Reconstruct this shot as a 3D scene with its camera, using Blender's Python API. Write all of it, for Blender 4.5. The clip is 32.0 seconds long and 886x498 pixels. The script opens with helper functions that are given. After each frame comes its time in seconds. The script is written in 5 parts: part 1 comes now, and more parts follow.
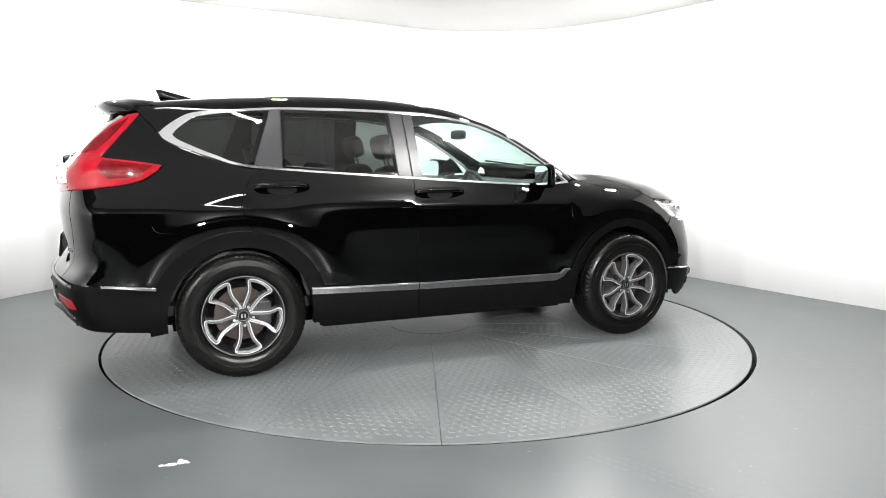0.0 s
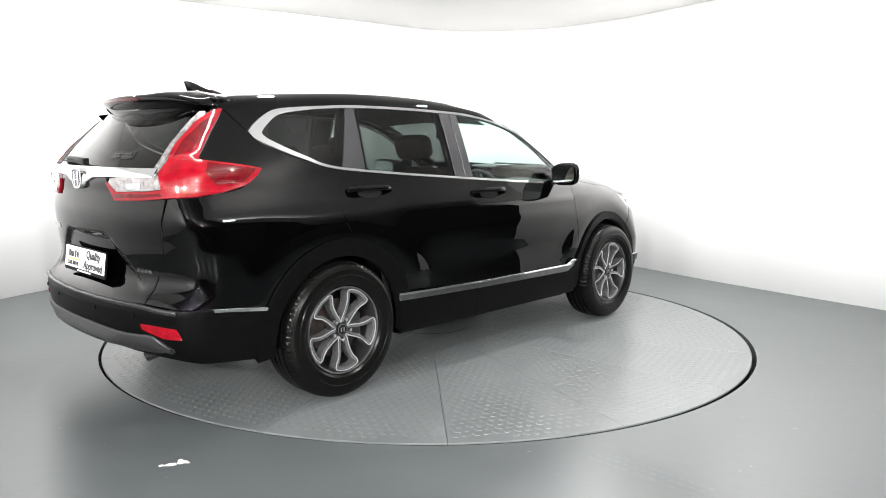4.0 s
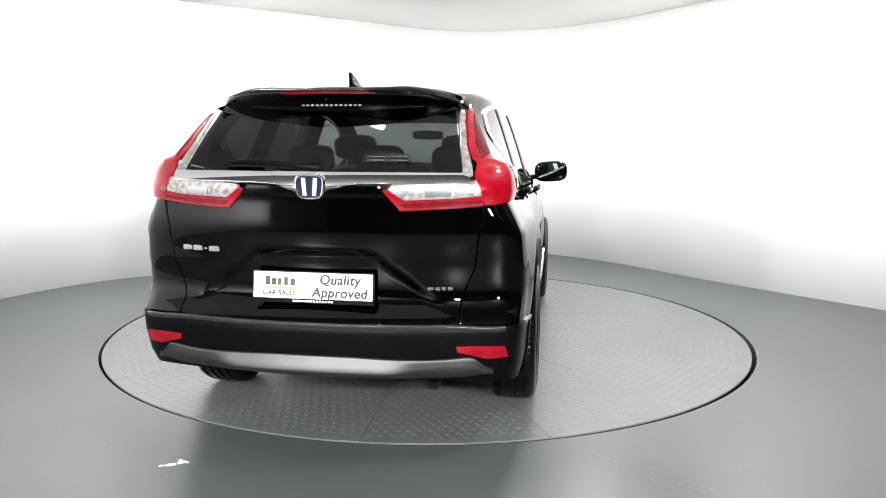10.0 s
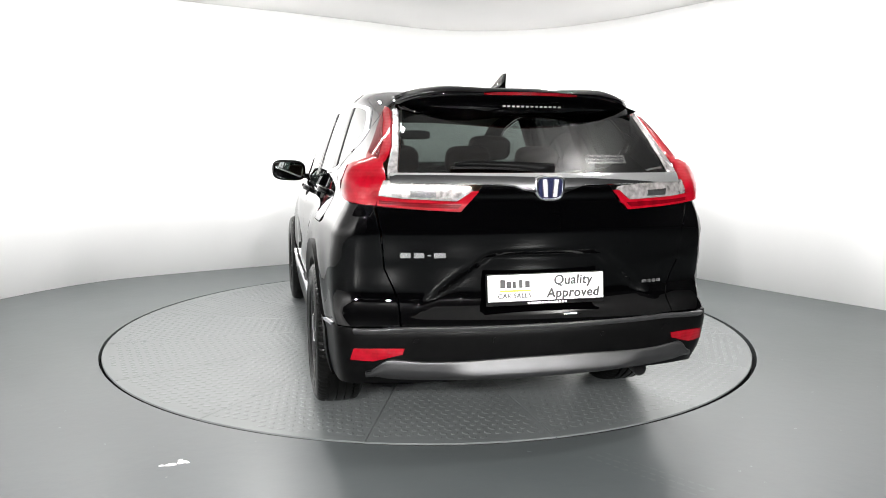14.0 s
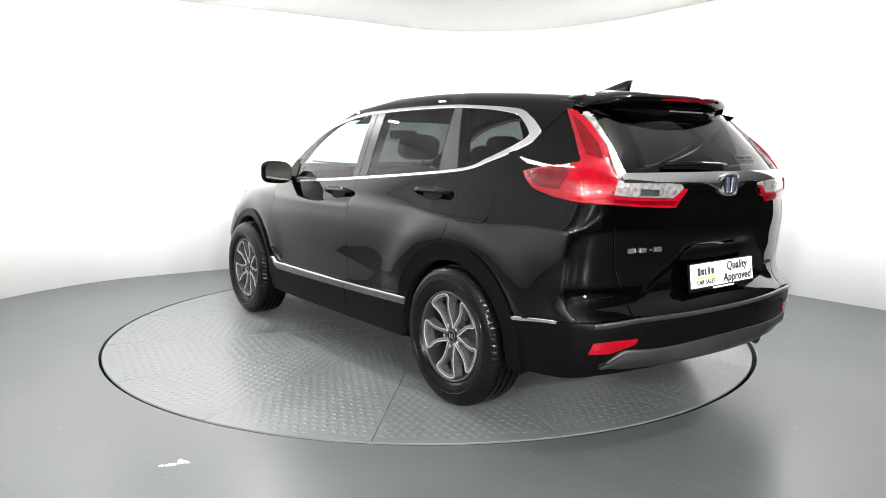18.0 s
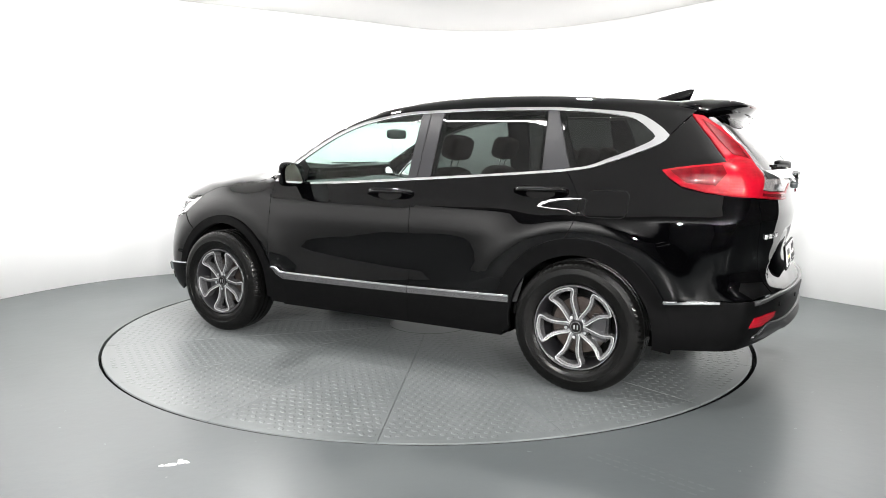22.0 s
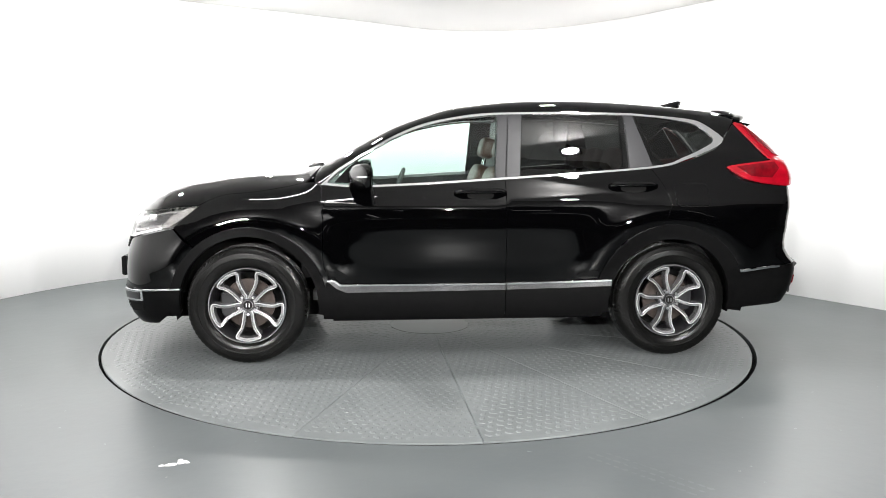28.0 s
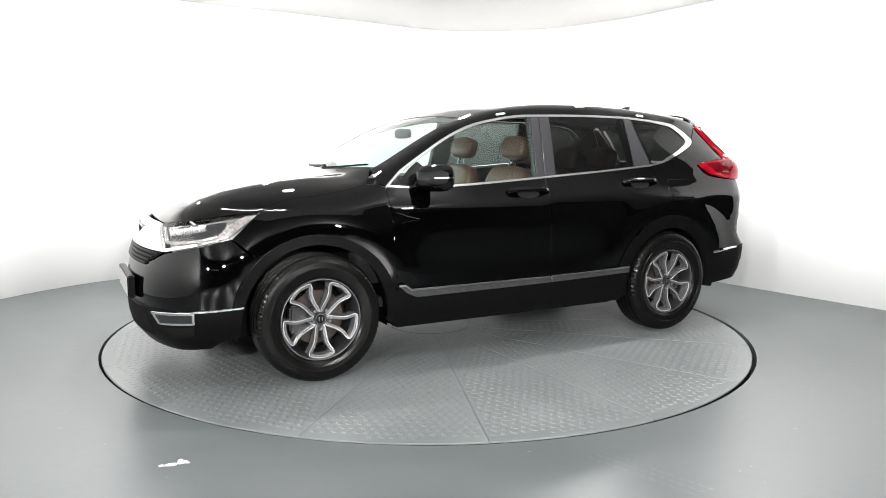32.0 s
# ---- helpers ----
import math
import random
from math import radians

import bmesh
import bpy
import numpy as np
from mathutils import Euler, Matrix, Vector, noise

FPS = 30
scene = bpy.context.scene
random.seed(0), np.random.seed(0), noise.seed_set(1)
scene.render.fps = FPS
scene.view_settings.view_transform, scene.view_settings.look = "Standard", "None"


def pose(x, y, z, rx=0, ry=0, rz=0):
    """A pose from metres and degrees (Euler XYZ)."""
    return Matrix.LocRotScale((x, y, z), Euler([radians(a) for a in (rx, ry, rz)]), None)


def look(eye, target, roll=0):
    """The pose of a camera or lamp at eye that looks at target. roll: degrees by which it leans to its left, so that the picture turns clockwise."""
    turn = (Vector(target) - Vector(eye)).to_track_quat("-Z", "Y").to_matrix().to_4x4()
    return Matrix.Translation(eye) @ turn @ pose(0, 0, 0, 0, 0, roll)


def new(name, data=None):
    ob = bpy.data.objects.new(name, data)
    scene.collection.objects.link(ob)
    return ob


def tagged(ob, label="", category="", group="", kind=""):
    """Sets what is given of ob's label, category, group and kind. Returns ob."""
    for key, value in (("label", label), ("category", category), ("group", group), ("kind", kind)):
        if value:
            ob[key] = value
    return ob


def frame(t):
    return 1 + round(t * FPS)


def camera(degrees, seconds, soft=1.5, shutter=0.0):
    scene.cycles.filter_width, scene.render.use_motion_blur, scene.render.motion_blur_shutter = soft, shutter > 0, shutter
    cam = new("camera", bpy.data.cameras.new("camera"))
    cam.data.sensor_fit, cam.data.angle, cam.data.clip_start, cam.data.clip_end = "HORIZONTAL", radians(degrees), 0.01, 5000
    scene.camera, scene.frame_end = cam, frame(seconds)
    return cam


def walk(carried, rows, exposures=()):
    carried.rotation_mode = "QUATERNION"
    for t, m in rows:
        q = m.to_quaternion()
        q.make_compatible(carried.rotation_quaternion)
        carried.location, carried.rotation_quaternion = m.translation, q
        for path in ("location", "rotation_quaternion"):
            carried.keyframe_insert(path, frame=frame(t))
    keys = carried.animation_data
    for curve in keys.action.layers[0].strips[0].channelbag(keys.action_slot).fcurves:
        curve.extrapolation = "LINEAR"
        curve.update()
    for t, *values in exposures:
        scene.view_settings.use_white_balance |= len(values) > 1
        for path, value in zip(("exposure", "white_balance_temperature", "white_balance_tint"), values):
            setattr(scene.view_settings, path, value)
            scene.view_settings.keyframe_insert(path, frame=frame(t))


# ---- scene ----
from mathutils.geometry import delaunay_2d_cdt

# camera: on a stand outside the turntable, it does not move
EYE = Vector((0.0, -5.386, 1.321))
AIM = EYE + Vector((0.0181, 0.9903, -0.1372))
cam = camera(62.92, 32.0, soft=0.9)
walk(cam, [(0.0, look(EYE, AIM, 0.37)), (32.0, look(EYE, AIM, 0.37))],
     exposures=((0.0, 0.05), (4.0, -0.02), (7.0, -0.20), (12.0, -0.27), (14.0, -0.25), (16.5, -0.13), (19.0, -0.01), (25.0, 0.04), (32.0, 0.06)))
scene.view_settings.exposure = 0.0
TURN_START, TURN_RATE = 21.93, 5.7983          # degrees, degrees per second
CAR_OFF = Vector((-0.147, 0.064, 0.0))         # the car's own place on the turntable


# ---- light ----
def area(name, m, sx, sy, watts, colour=(1, 1, 1)):
    d = bpy.data.lights.new(name, "AREA")
    d.shape, d.size, d.size_y, d.energy, d.color = "RECTANGLE", sx, sy, watts, colour
    ob = new(name, d)
    ob.matrix_world = m
    return ob


world = bpy.data.worlds.new("world")
world.use_nodes = True
world.node_tree.nodes["Background"].inputs[0].default_value = (0.9, 0.95, 1.0, 1)
world.node_tree.nodes["Background"].inputs[1].default_value = 0.02
scene.world = world


# ---- materials ----
def material(name, colour, rough=0.5, metal=0.0, coat=0.0, spec=0.5):
    m = bpy.data.materials.new(name)
    m.use_nodes = True
    b = m.node_tree.nodes["Principled BSDF"]
    b.inputs["Base Color"].default_value = (*colour, 1)
    b.inputs["Roughness"].default_value = rough
    b.inputs["Metallic"].default_value = metal
    b.inputs["Coat Weight"].default_value = coat
    b.inputs["Coat Roughness"].default_value = 0.012
    b.inputs["Specular IOR Level"].default_value = spec
    return m


def vary(m, scale, low, high, bump=0.0, bscale=None, detail=4.0, dist=0.01, rough=None):
    """Two scales of noise: colour between low and high, fine relief, and a spread of roughness."""
    t = m.node_tree
    b = t.nodes["Principled BSDF"]
    co = t.nodes.new("ShaderNodeTexCoord")
    n1 = t.nodes.new("ShaderNodeTexNoise")
    n1.inputs["Scale"].default_value, n1.inputs["Detail"].default_value = scale, detail
    t.links.new(co.outputs["Object"], n1.inputs["Vector"])
    r = t.nodes.new("ShaderNodeValToRGB")
    r.color_ramp.elements[0].position, r.color_ramp.elements[1].position = 0.3, 0.7
    r.color_ramp.elements[0].color, r.color_ramp.elements[1].color = (*low, 1), (*high, 1)
    t.links.new(n1.outputs["Fac"], r.inputs["Fac"])
    t.links.new(r.outputs["Color"], b.inputs["Base Color"])
    if rough:
        mr = t.nodes.new("ShaderNodeMapRange")
        mr.inputs["From Min"].default_value, mr.inputs["From Max"].default_value = 0.3, 0.7
        mr.inputs["To Min"].default_value, mr.inputs["To Max"].default_value = rough
        t.links.new(n1.outputs["Fac"], mr.inputs["Value"])
        t.links.new(mr.outputs["Result"], b.inputs["Roughness"])
    if bump:
        n2 = t.nodes.new("ShaderNodeTexNoise")
        n2.inputs["Scale"].default_value, n2.inputs["Detail"].default_value = bscale or scale * 12, 3.0
        t.links.new(co.outputs["Object"], n2.inputs["Vector"])
        bp = t.nodes.new("ShaderNodeBump")
        bp.inputs["Strength"].default_value, bp.inputs["Distance"].default_value = bump, dist
        t.links.new(n2.outputs["Fac"], bp.inputs["Height"])
        t.links.new(bp.outputs["Normal"], b.inputs["Normal"])
    return m


def glass(name, tint, base=0.04, rough=0.0):
    """A thin pane: tinted, with a sheen that grows towards grazing views."""
    m = bpy.data.materials.new(name)
    m.use_nodes = True
    t = m.node_tree
    t.nodes.clear()
    out = t.nodes.new("ShaderNodeOutputMaterial")
    mix = t.nodes.new("ShaderNodeMixShader")
    tr = t.nodes.new("ShaderNodeBsdfTransparent")
    gl = t.nodes.new("ShaderNodeBsdfGlossy")
    lw = t.nodes.new("ShaderNodeLayerWeight")
    lw.inputs["Blend"].default_value = 0.5
    pw = t.nodes.new("ShaderNodeMath")
    pw.operation, pw.inputs[1].default_value = "POWER", 5.0
    ma = t.nodes.new("ShaderNodeMath")
    ma.operation, ma.inputs[1].default_value, ma.inputs[2].default_value = "MULTIPLY_ADD", 0.9, base
    tr.inputs["Color"].default_value = (*tint, 1)
    gl.inputs["Roughness"].default_value = rough
    t.links.new(lw.outputs["Facing"], pw.inputs[0])
    t.links.new(pw.outputs[0], ma.inputs[0])
    t.links.new(ma.outputs[0], mix.inputs[0])
    t.links.new(tr.outputs[0], mix.inputs[1])
    t.links.new(gl.outputs[0], mix.inputs[2])
    t.links.new(mix.outputs[0], out.inputs[0])
    return m


def glow(name, colour, strength):
    m = bpy.data.materials.new(name)
    m.use_nodes = True
    t = m.node_tree
    b = t.nodes["Principled BSDF"]
    b.inputs["Base Color"].default_value = (*colour, 1)
    b.inputs["Emission Color"].default_value = (*colour, 1)
    b.inputs["Emission Strength"].default_value = strength
    return m


M_WALL = vary(material("white_wall_paint", (0.82, 0.82, 0.82), 0.6), 0.8, (0.80, 0.80, 0.80), (0.85, 0.85, 0.85), 0.04, 40, dist=0.004)
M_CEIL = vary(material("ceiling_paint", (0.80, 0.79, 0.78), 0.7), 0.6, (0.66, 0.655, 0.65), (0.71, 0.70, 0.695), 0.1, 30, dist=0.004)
M_DARK = vary(material("dark_hall_paint", (0.05, 0.05, 0.052), 0.7), 0.7, (0.014, 0.014, 0.015), (0.03, 0.03, 0.031), 0.1, 30)
M_FLOOR = vary(material("grey_floor_paint", (0.23, 0.26, 0.265), 0.3, 0, 0, 0.30), 1.3, (0.057, 0.0642, 0.0658), (0.072, 0.0800, 0.0815), 0.10, 14, dist=0.006, rough=(0.30, 0.36))
M_PLATE = vary(material("grey_steel_paint", (0.25, 0.275, 0.28), 0.3, 0, 0, 0.36), 2.2, (0.090, 0.0975, 0.0990), (0.120, 0.1285, 0.130), 0.08, 40, dist=0.004, rough=(0.28, 0.33))
# each deck plate wears differently
_t = M_PLATE.node_tree
_oi, _sc, _ad = _t.nodes.new("ShaderNodeObjectInfo"), _t.nodes.new("ShaderNodeVectorMath"), _t.nodes.new("ShaderNodeVectorMath")
_sc.operation, _sc.inputs[1].default_value = "MULTIPLY", (31.0, 17.0, 0.0)
_t.links.new(_oi.outputs["Random"], _sc.inputs[0])
_t.links.new([n for n in _t.nodes if n.type == "TEX_COORD"][0].outputs["Object"], _ad.inputs[0])
_t.links.new(_sc.outputs[0], _ad.inputs[1])
for _n in [n for n in _t.nodes if n.type == "TEX_NOISE"]:
    _t.links.new(_ad.outputs[0], _n.inputs["Vector"])
M_GAP = material("gap_black", (0.004, 0.004, 0.004), 0.7, 0, 0, 0.05)
M_PAINT = material("black_car_paint", (0.0004, 0.0004, 0.0005), 0.4, 0.0, 1.0, 0.0)
M_PAINT.node_tree.nodes["Principled BSDF"].inputs["Coat IOR"].default_value = 1.39
M_CLAD = vary(material("black_plastic", (0.006, 0.006, 0.006), 0.36, 0, 0, 0.05), 30, (0.0014, 0.0014, 0.0015), (0.0026, 0.0026, 0.0027), 0.06, 600, dist=0.001)
M_INNER = material("wheel_well_black", (0.004, 0.004, 0.004), 0.8, 0, 0, 0.05)
M_CHROME = material("chrome", (0.86, 0.87, 0.88), 0.06, 1.0)
M_SATIN = vary(material("satin_silver", (0.27, 0.27, 0.28), 0.46, 0.95), 6, (0.085, 0.085, 0.088), (0.102, 0.102, 0.105))
M_SILL = vary(material("satin_strip", (0.62, 0.62, 0.63), 0.22, 0.95), 60, (0.60, 0.60, 0.61), (0.66, 0.66, 0.67))
M_PILLAR = material("pillar_trim", (0.016, 0.016, 0.018), 0.3, 0.0, 0.0, 0.4)
M_TINT = glass("privacy_glass", (0.085, 0.092, 0.09), 0.045)
M_CLEAR = glass("green_glass", (0.70, 0.82, 0.78), 0.045)
def ribbed(m, low, high, scale):
    """Red lamp glass: fine level ribs behind the lens, slightly clouded."""
    vary(m, 22, low, high)
    t = m.node_tree
    b = t.nodes["Principled BSDF"]
    co = t.nodes.new("ShaderNodeTexCoord")
    w = t.nodes.new("ShaderNodeTexWave")
    w.bands_direction = "Z"
    w.inputs["Scale"].default_value, w.inputs["Distortion"].default_value, w.inputs["Detail"].default_value = scale, 1.5, 1.0
    t.links.new(co.outputs["Object"], w.inputs["Vector"])
    bp = t.nodes.new("ShaderNodeBump")
    bp.inputs["Strength"].default_value, bp.inputs["Distance"].default_value = 0.16, 0.002
    t.links.new(w.outputs["Fac"], bp.inputs["Height"])
    t.links.new(bp.outputs["Normal"], b.inputs["Normal"])
    return m


M_RED = ribbed(material("red_lens", (0.16, 0.001, 0.004), 0.3, 0.0, 1.0, 0.06), (0.135, 0.0006, 0.0035), (0.22, 0.0010, 0.008), 22)
M_RED2 = ribbed(material("deep_red_lens", (0.10, 0.001, 0.003), 0.25, 0.0, 1.0, 0.06), (0.045, 0.0003, 0.0014), (0.10, 0.0006, 0.0034), 40)
for m in (M_RED, M_RED2):
    m.node_tree.nodes["Principled BSDF"].inputs["Coat IOR"].default_value = 1.33
M_AMBLENS = material("lamp_chamber_grey", (0.45, 0.45, 0.455), 0.25, 0.9)
M_SILLF = vary(material("dark_satin_strip", (0.16, 0.16, 0.165), 0.2, 0.9), 20, (0.14, 0.14, 0.145), (0.19, 0.19, 0.195))
M_STICK = glass("sticker_film", (0.55, 0.56, 0.55), 0.06, 0.2)
M_LENS = glass("clear_lens", (0.96, 0.96, 0.96), 0.05)
M_TYRE = vary(material("tyre_rubber", (0.005, 0.005, 0.005), 0.24, 0, 0, 0.14), 40, (0.0016, 0.0016, 0.0016), (0.003, 0.003, 0.0028), 0.1, 300, dist=0.001)
M_ALLOY = vary(material("machined_alloy", (0.6, 0.6, 0.61), 0.3, 0.65), 120, (0.42, 0.42, 0.43), (0.52, 0.52, 0.53))
M_ALLOYS = material("grey_alloy_paint", (0.19, 0.19, 0.196), 0.27, 0.75, 0.0)
M_ALLOYD = material("dark_alloy_paint", (0.018, 0.018, 0.02), 0.3, 0.4, 0.3)
M_DISC = vary(material("brake_disc_steel", (0.25, 0.2, 0.17), 0.5, 0.7), 25, (0.022, 0.015, 0.012), (0.050, 0.040, 0.036))
M_TRIM = vary(material("black_interior", (0.02, 0.02, 0.021), 0.7), 30, (0.010, 0.010, 0.011), (0.018, 0.018, 0.019), 0.1, 300, dist=0.002)
M_LINER = material("pale_headliner", (0.42, 0.42, 0.41), 0.9)
M_LEATHER = vary(material("brown_leather", (0.12, 0.045, 0.025), 0.45), 8, (0.062, 0.026, 0.017), (0.088, 0.037, 0.024), 0.15, 220, dist=0.002)
M_BLUE = material("blue_black_enamel", (0.006, 0.008, 0.03), 0.15, 0.0, 0.8)
M_REFL = material("lamp_reflector", (0.78, 0.78, 0.79), 0.22, 1.0)
M_MIRROR = material("mirror_glass", (0.85, 0.9, 0.9), 0.01, 1.0)
M_CLEARW = vary(material("clear_lamp_ribs", (0.6, 0.58, 0.57), 0.2, 0.6, 1.0), 45, (0.15, 0.14, 0.14), (0.42, 0.40, 0.40), 0.5, 120, dist=0.004)
M_GREYTAG = material("grey_sticker", (0.10, 0.10, 0.095), 0.5)
M_LEDGE = vary(material("smooth_black_plastic", (0.02, 0.02, 0.021), 0.3, 0, 0, 0.5), 30, (0.016, 0.016, 0.017), (0.026, 0.026, 0.027))
M_DIM = glow("far_lamp_tube", (1.0, 0.98, 0.95), 3.0)
M_FILL = glow("fill_lamp_face", (1.0, 0.98, 0.96), 30.0)
M_FLOOD = glow("flood_lamp_face", (1.0, 0.98, 0.95), 8.0)
M_SCUFF = vary(material("tyre_scuff", (0.2, 0.21, 0.21), 0.5), 9, (0.074, 0.082, 0.084), (0.090, 0.099, 0.101))
M_CONC = vary(material("white_floor_spill", (0.6, 0.6, 0.6), 0.5), 5, (0.45, 0.46, 0.46), (0.62, 0.62, 0.62))
M_FLECK = material("pale_fleck", (0.15, 0.16, 0.16), 0.5)
M_WHITE = material("white_plate", (0.80, 0.80, 0.80), 0.3)
# shaded copy of the white plate: the grey stands for shade
M_PLATE_SHADED = material("shaded_white_plate", (0.35, 0.35, 0.35), 0.35)
M_INK = material("black_ink", (0.015, 0.015, 0.015), 0.4)
M_YELLOW = material("yellow_ink", (0.8, 0.62, 0.02), 0.4)
M_LAMP = glow("lamp_tube", (1.0, 0.98, 0.95), 10.0)


# ---- helpers for building ----
def link(name, verts, faces, mat, parent=None, label="", smooth=True, normals=None):
    me = bpy.data.meshes.new(name)
    me.from_pydata([tuple(v) for v in verts], [], [tuple(f) for f in faces])
    if mat:
        me.materials.append(mat)
    me.polygons.foreach_set("use_smooth", [smooth] * len(me.polygons))
    me.update()
    if normals is not None:
        me.normals_split_custom_set_from_vertices([tuple(n) for n in normals])
    ob = new(name, me)
    ob.parent = parent
    if label:
        ob["label"] = label
    return ob


def part(name, bm, mat, parent, label="", smooth=False):
    """Links a bmesh as one mesh object under a thing or a part."""
    bmesh.ops.recalc_face_normals(bm, faces=bm.faces)
    me = bpy.data.meshes.new(name)
    bm.to_mesh(me)
    bm.free()
    me.materials.append(mat)
    me.polygons.foreach_set("use_smooth", [smooth] * len(me.polygons))
    ob = new(name, me)
    ob.parent = parent
    if label:
        ob["label"] = label
    return ob


def box(bm, x0, x1, y0, y1, z0, z1, bevel=0.0, m=None):
    r = bmesh.ops.create_cube(bm, size=1.0, matrix=Matrix.Translation(((x0 + x1) / 2, (y0 + y1) / 2, (z0 + z1) / 2))
                              @ Matrix.Diagonal((x1 - x0, y1 - y0, z1 - z0, 1)))
    vs = r["verts"]
    if bevel:
        es = list({e for v in vs for e in v.link_edges})
        vs = list({v for f in bmesh.ops.bevel(bm, geom=es, offset=bevel, segments=2, affect="EDGES")["faces"] for v in f.verts} | {v for v in vs if v.is_valid})
    if m is not None:
        bmesh.ops.transform(bm, matrix=m, verts=[v for v in vs if v.is_valid])
    return vs


def lathe(bm, prof, n, axis_y=True):
    rings = []
    for r, y in prof:
        rings.append([bm.verts.new((r * math.cos(2 * math.pi * i / n), y, r * math.sin(2 * math.pi * i / n))) for i in range(n)])
    for a, b in zip(rings, rings[1:]):
        for i in range(n):
            bm.faces.new((a[i], a[(i + 1) % n], b[(i + 1) % n], b[i]))
    return rings


def empty(name, label, category, group="", kind=""):
    return tagged(new(name), label, category, group, kind)


def smooth_path(points, n):
    """A rounded open path through plan points."""
    pts = [Vector(p) for p in points]
    out = []
    for i in range(len(pts) - 1):
        a, b = pts[max(i - 1, 0)], pts[i]
        c, d = pts[i + 1], pts[min(i + 2, len(pts) - 1)]
        for k in range(n):
            t = k / n
            out.append(0.5 * ((2 * b) + (c - a) * t + (2 * a - 5 * b + 4 * c - d) * t * t + (3 * b - a - 3 * c + d) * t ** 3))
    return out + [pts[-1]]


# ---- the booth: curved white wall, low ceiling, painted floor ----
CEIL = 2.79
WALL_PLAN = [(-4.3, -10.5), (-4.5, -8.5), (-4.55, -6.2), (-4.4, -4.0), (-4.2, -1.6), (-4.0, -0.2), (-3.72, 0.88), (-3.25, 1.72), (-2.5, 2.30), (-1.65, 2.82), (-0.80, 3.38), (-0.15, 3.84), (0.45, 4.02),
             (1.05, 3.93), (1.62, 3.62), (2.22, 2.95), (2.84, 1.92), (3.36, 1.15), (3.84, 0.48), (4.12, 0.02), (4.2, -0.1)]


def booth():
    path = smooth_path([(x, y, 0) for x, y in WALL_PLAN], 8)
    n = len(path)
    out = []
    for i, p in enumerate(path):
        t = (path[min(i + 1, n - 1)] - path[max(i - 1, 0)]).normalized()
        out.append(p + Vector((-t.y, t.x, 0)) * 0.14)
    vs, fs = [], []
    for p, q in zip(path, out):
        vs += [(p.x, p.y, 0), (p.x, p.y, CEIL), (q.x, q.y, CEIL), (q.x, q.y, 0)]
    for i in range(n - 1):
        for k in range(4):
            a, b = 4 * i + k, 4 * i + (k + 1) % 4
            fs.append((a, b, b + 4, a + 4))
    fs += [(3, 2, 1, 0), (4 * n - 4, 4 * n - 3, 4 * n - 2, 4 * n - 1)]
    wall = link("wall_curved", vs, fs, M_WALL)
    tagged(wall, "smooth white painted curved wall behind the turntable", "wall", kind="structure")
    # floor with a round opening for the turntable
    bm = bmesh.new()
    N = 192
    rings = []
    for r, z in ((2.287, -0.06), (2.287, 0.0), (3.2, 0.0), (6.5, 0.0), (14.0, 0.0)):
        rings.append([bm.verts.new((0.005 + r * math.cos(2 * math.pi * i / N), r * math.sin(2 * math.pi * i / N), z)) for i in range(N)])
    for a, b in zip(rings, rings[1:]):
        for i in range(N):
            bm.faces.new((a[i], b[i], b[(i + 1) % N], a[(i + 1) % N]))
    tagged(part("floor", bm, M_FLOOR, None), "glossy grey-green painted concrete floor", "floor", kind="structure")
    bm = bmesh.new()
    bmesh.ops.create_circle(bm, cap_ends=True, segments=96, radius=2.6, matrix=Matrix.Translation((0, 0, -0.06)))
    tagged(part("floor_pit", bm, M_GAP, None), "dark pit under the turntable", "floor", kind="structure")
    bm = bmesh.new()
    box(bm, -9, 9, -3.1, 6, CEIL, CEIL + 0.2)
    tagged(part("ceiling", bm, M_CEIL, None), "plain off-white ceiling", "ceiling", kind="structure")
    # unseen continuation, added dark so that the car mirrors no pale ceiling there
    bm = bmesh.new()
    box(bm, -9, 9, -13, -3.1, CEIL + 0.003, CEIL + 0.2)
    tagged(part("ceiling_hall", bm, M_DARK, None), "dark ceiling of the hall, out of view, added to darken reflections", "ceiling", kind="structure")
    # the hall behind the camera
    for i, (x0, x1, y0, y1) in enumerate(((-9.2, -9, -13, 6), (9, 9.2, -13, 6), (-9.2, 9.2, -13.2, -13), (-9.2, 9.2, 6, 6.2))):
        bm = bmesh.new()
        box(bm, x0, x1, y0, y1, 0, CEIL)
        tagged(part("wall_hall_%d" % (i + 1), bm, M_DARK, None), "dark wall of the hall around the booth", "wall", kind="structure")



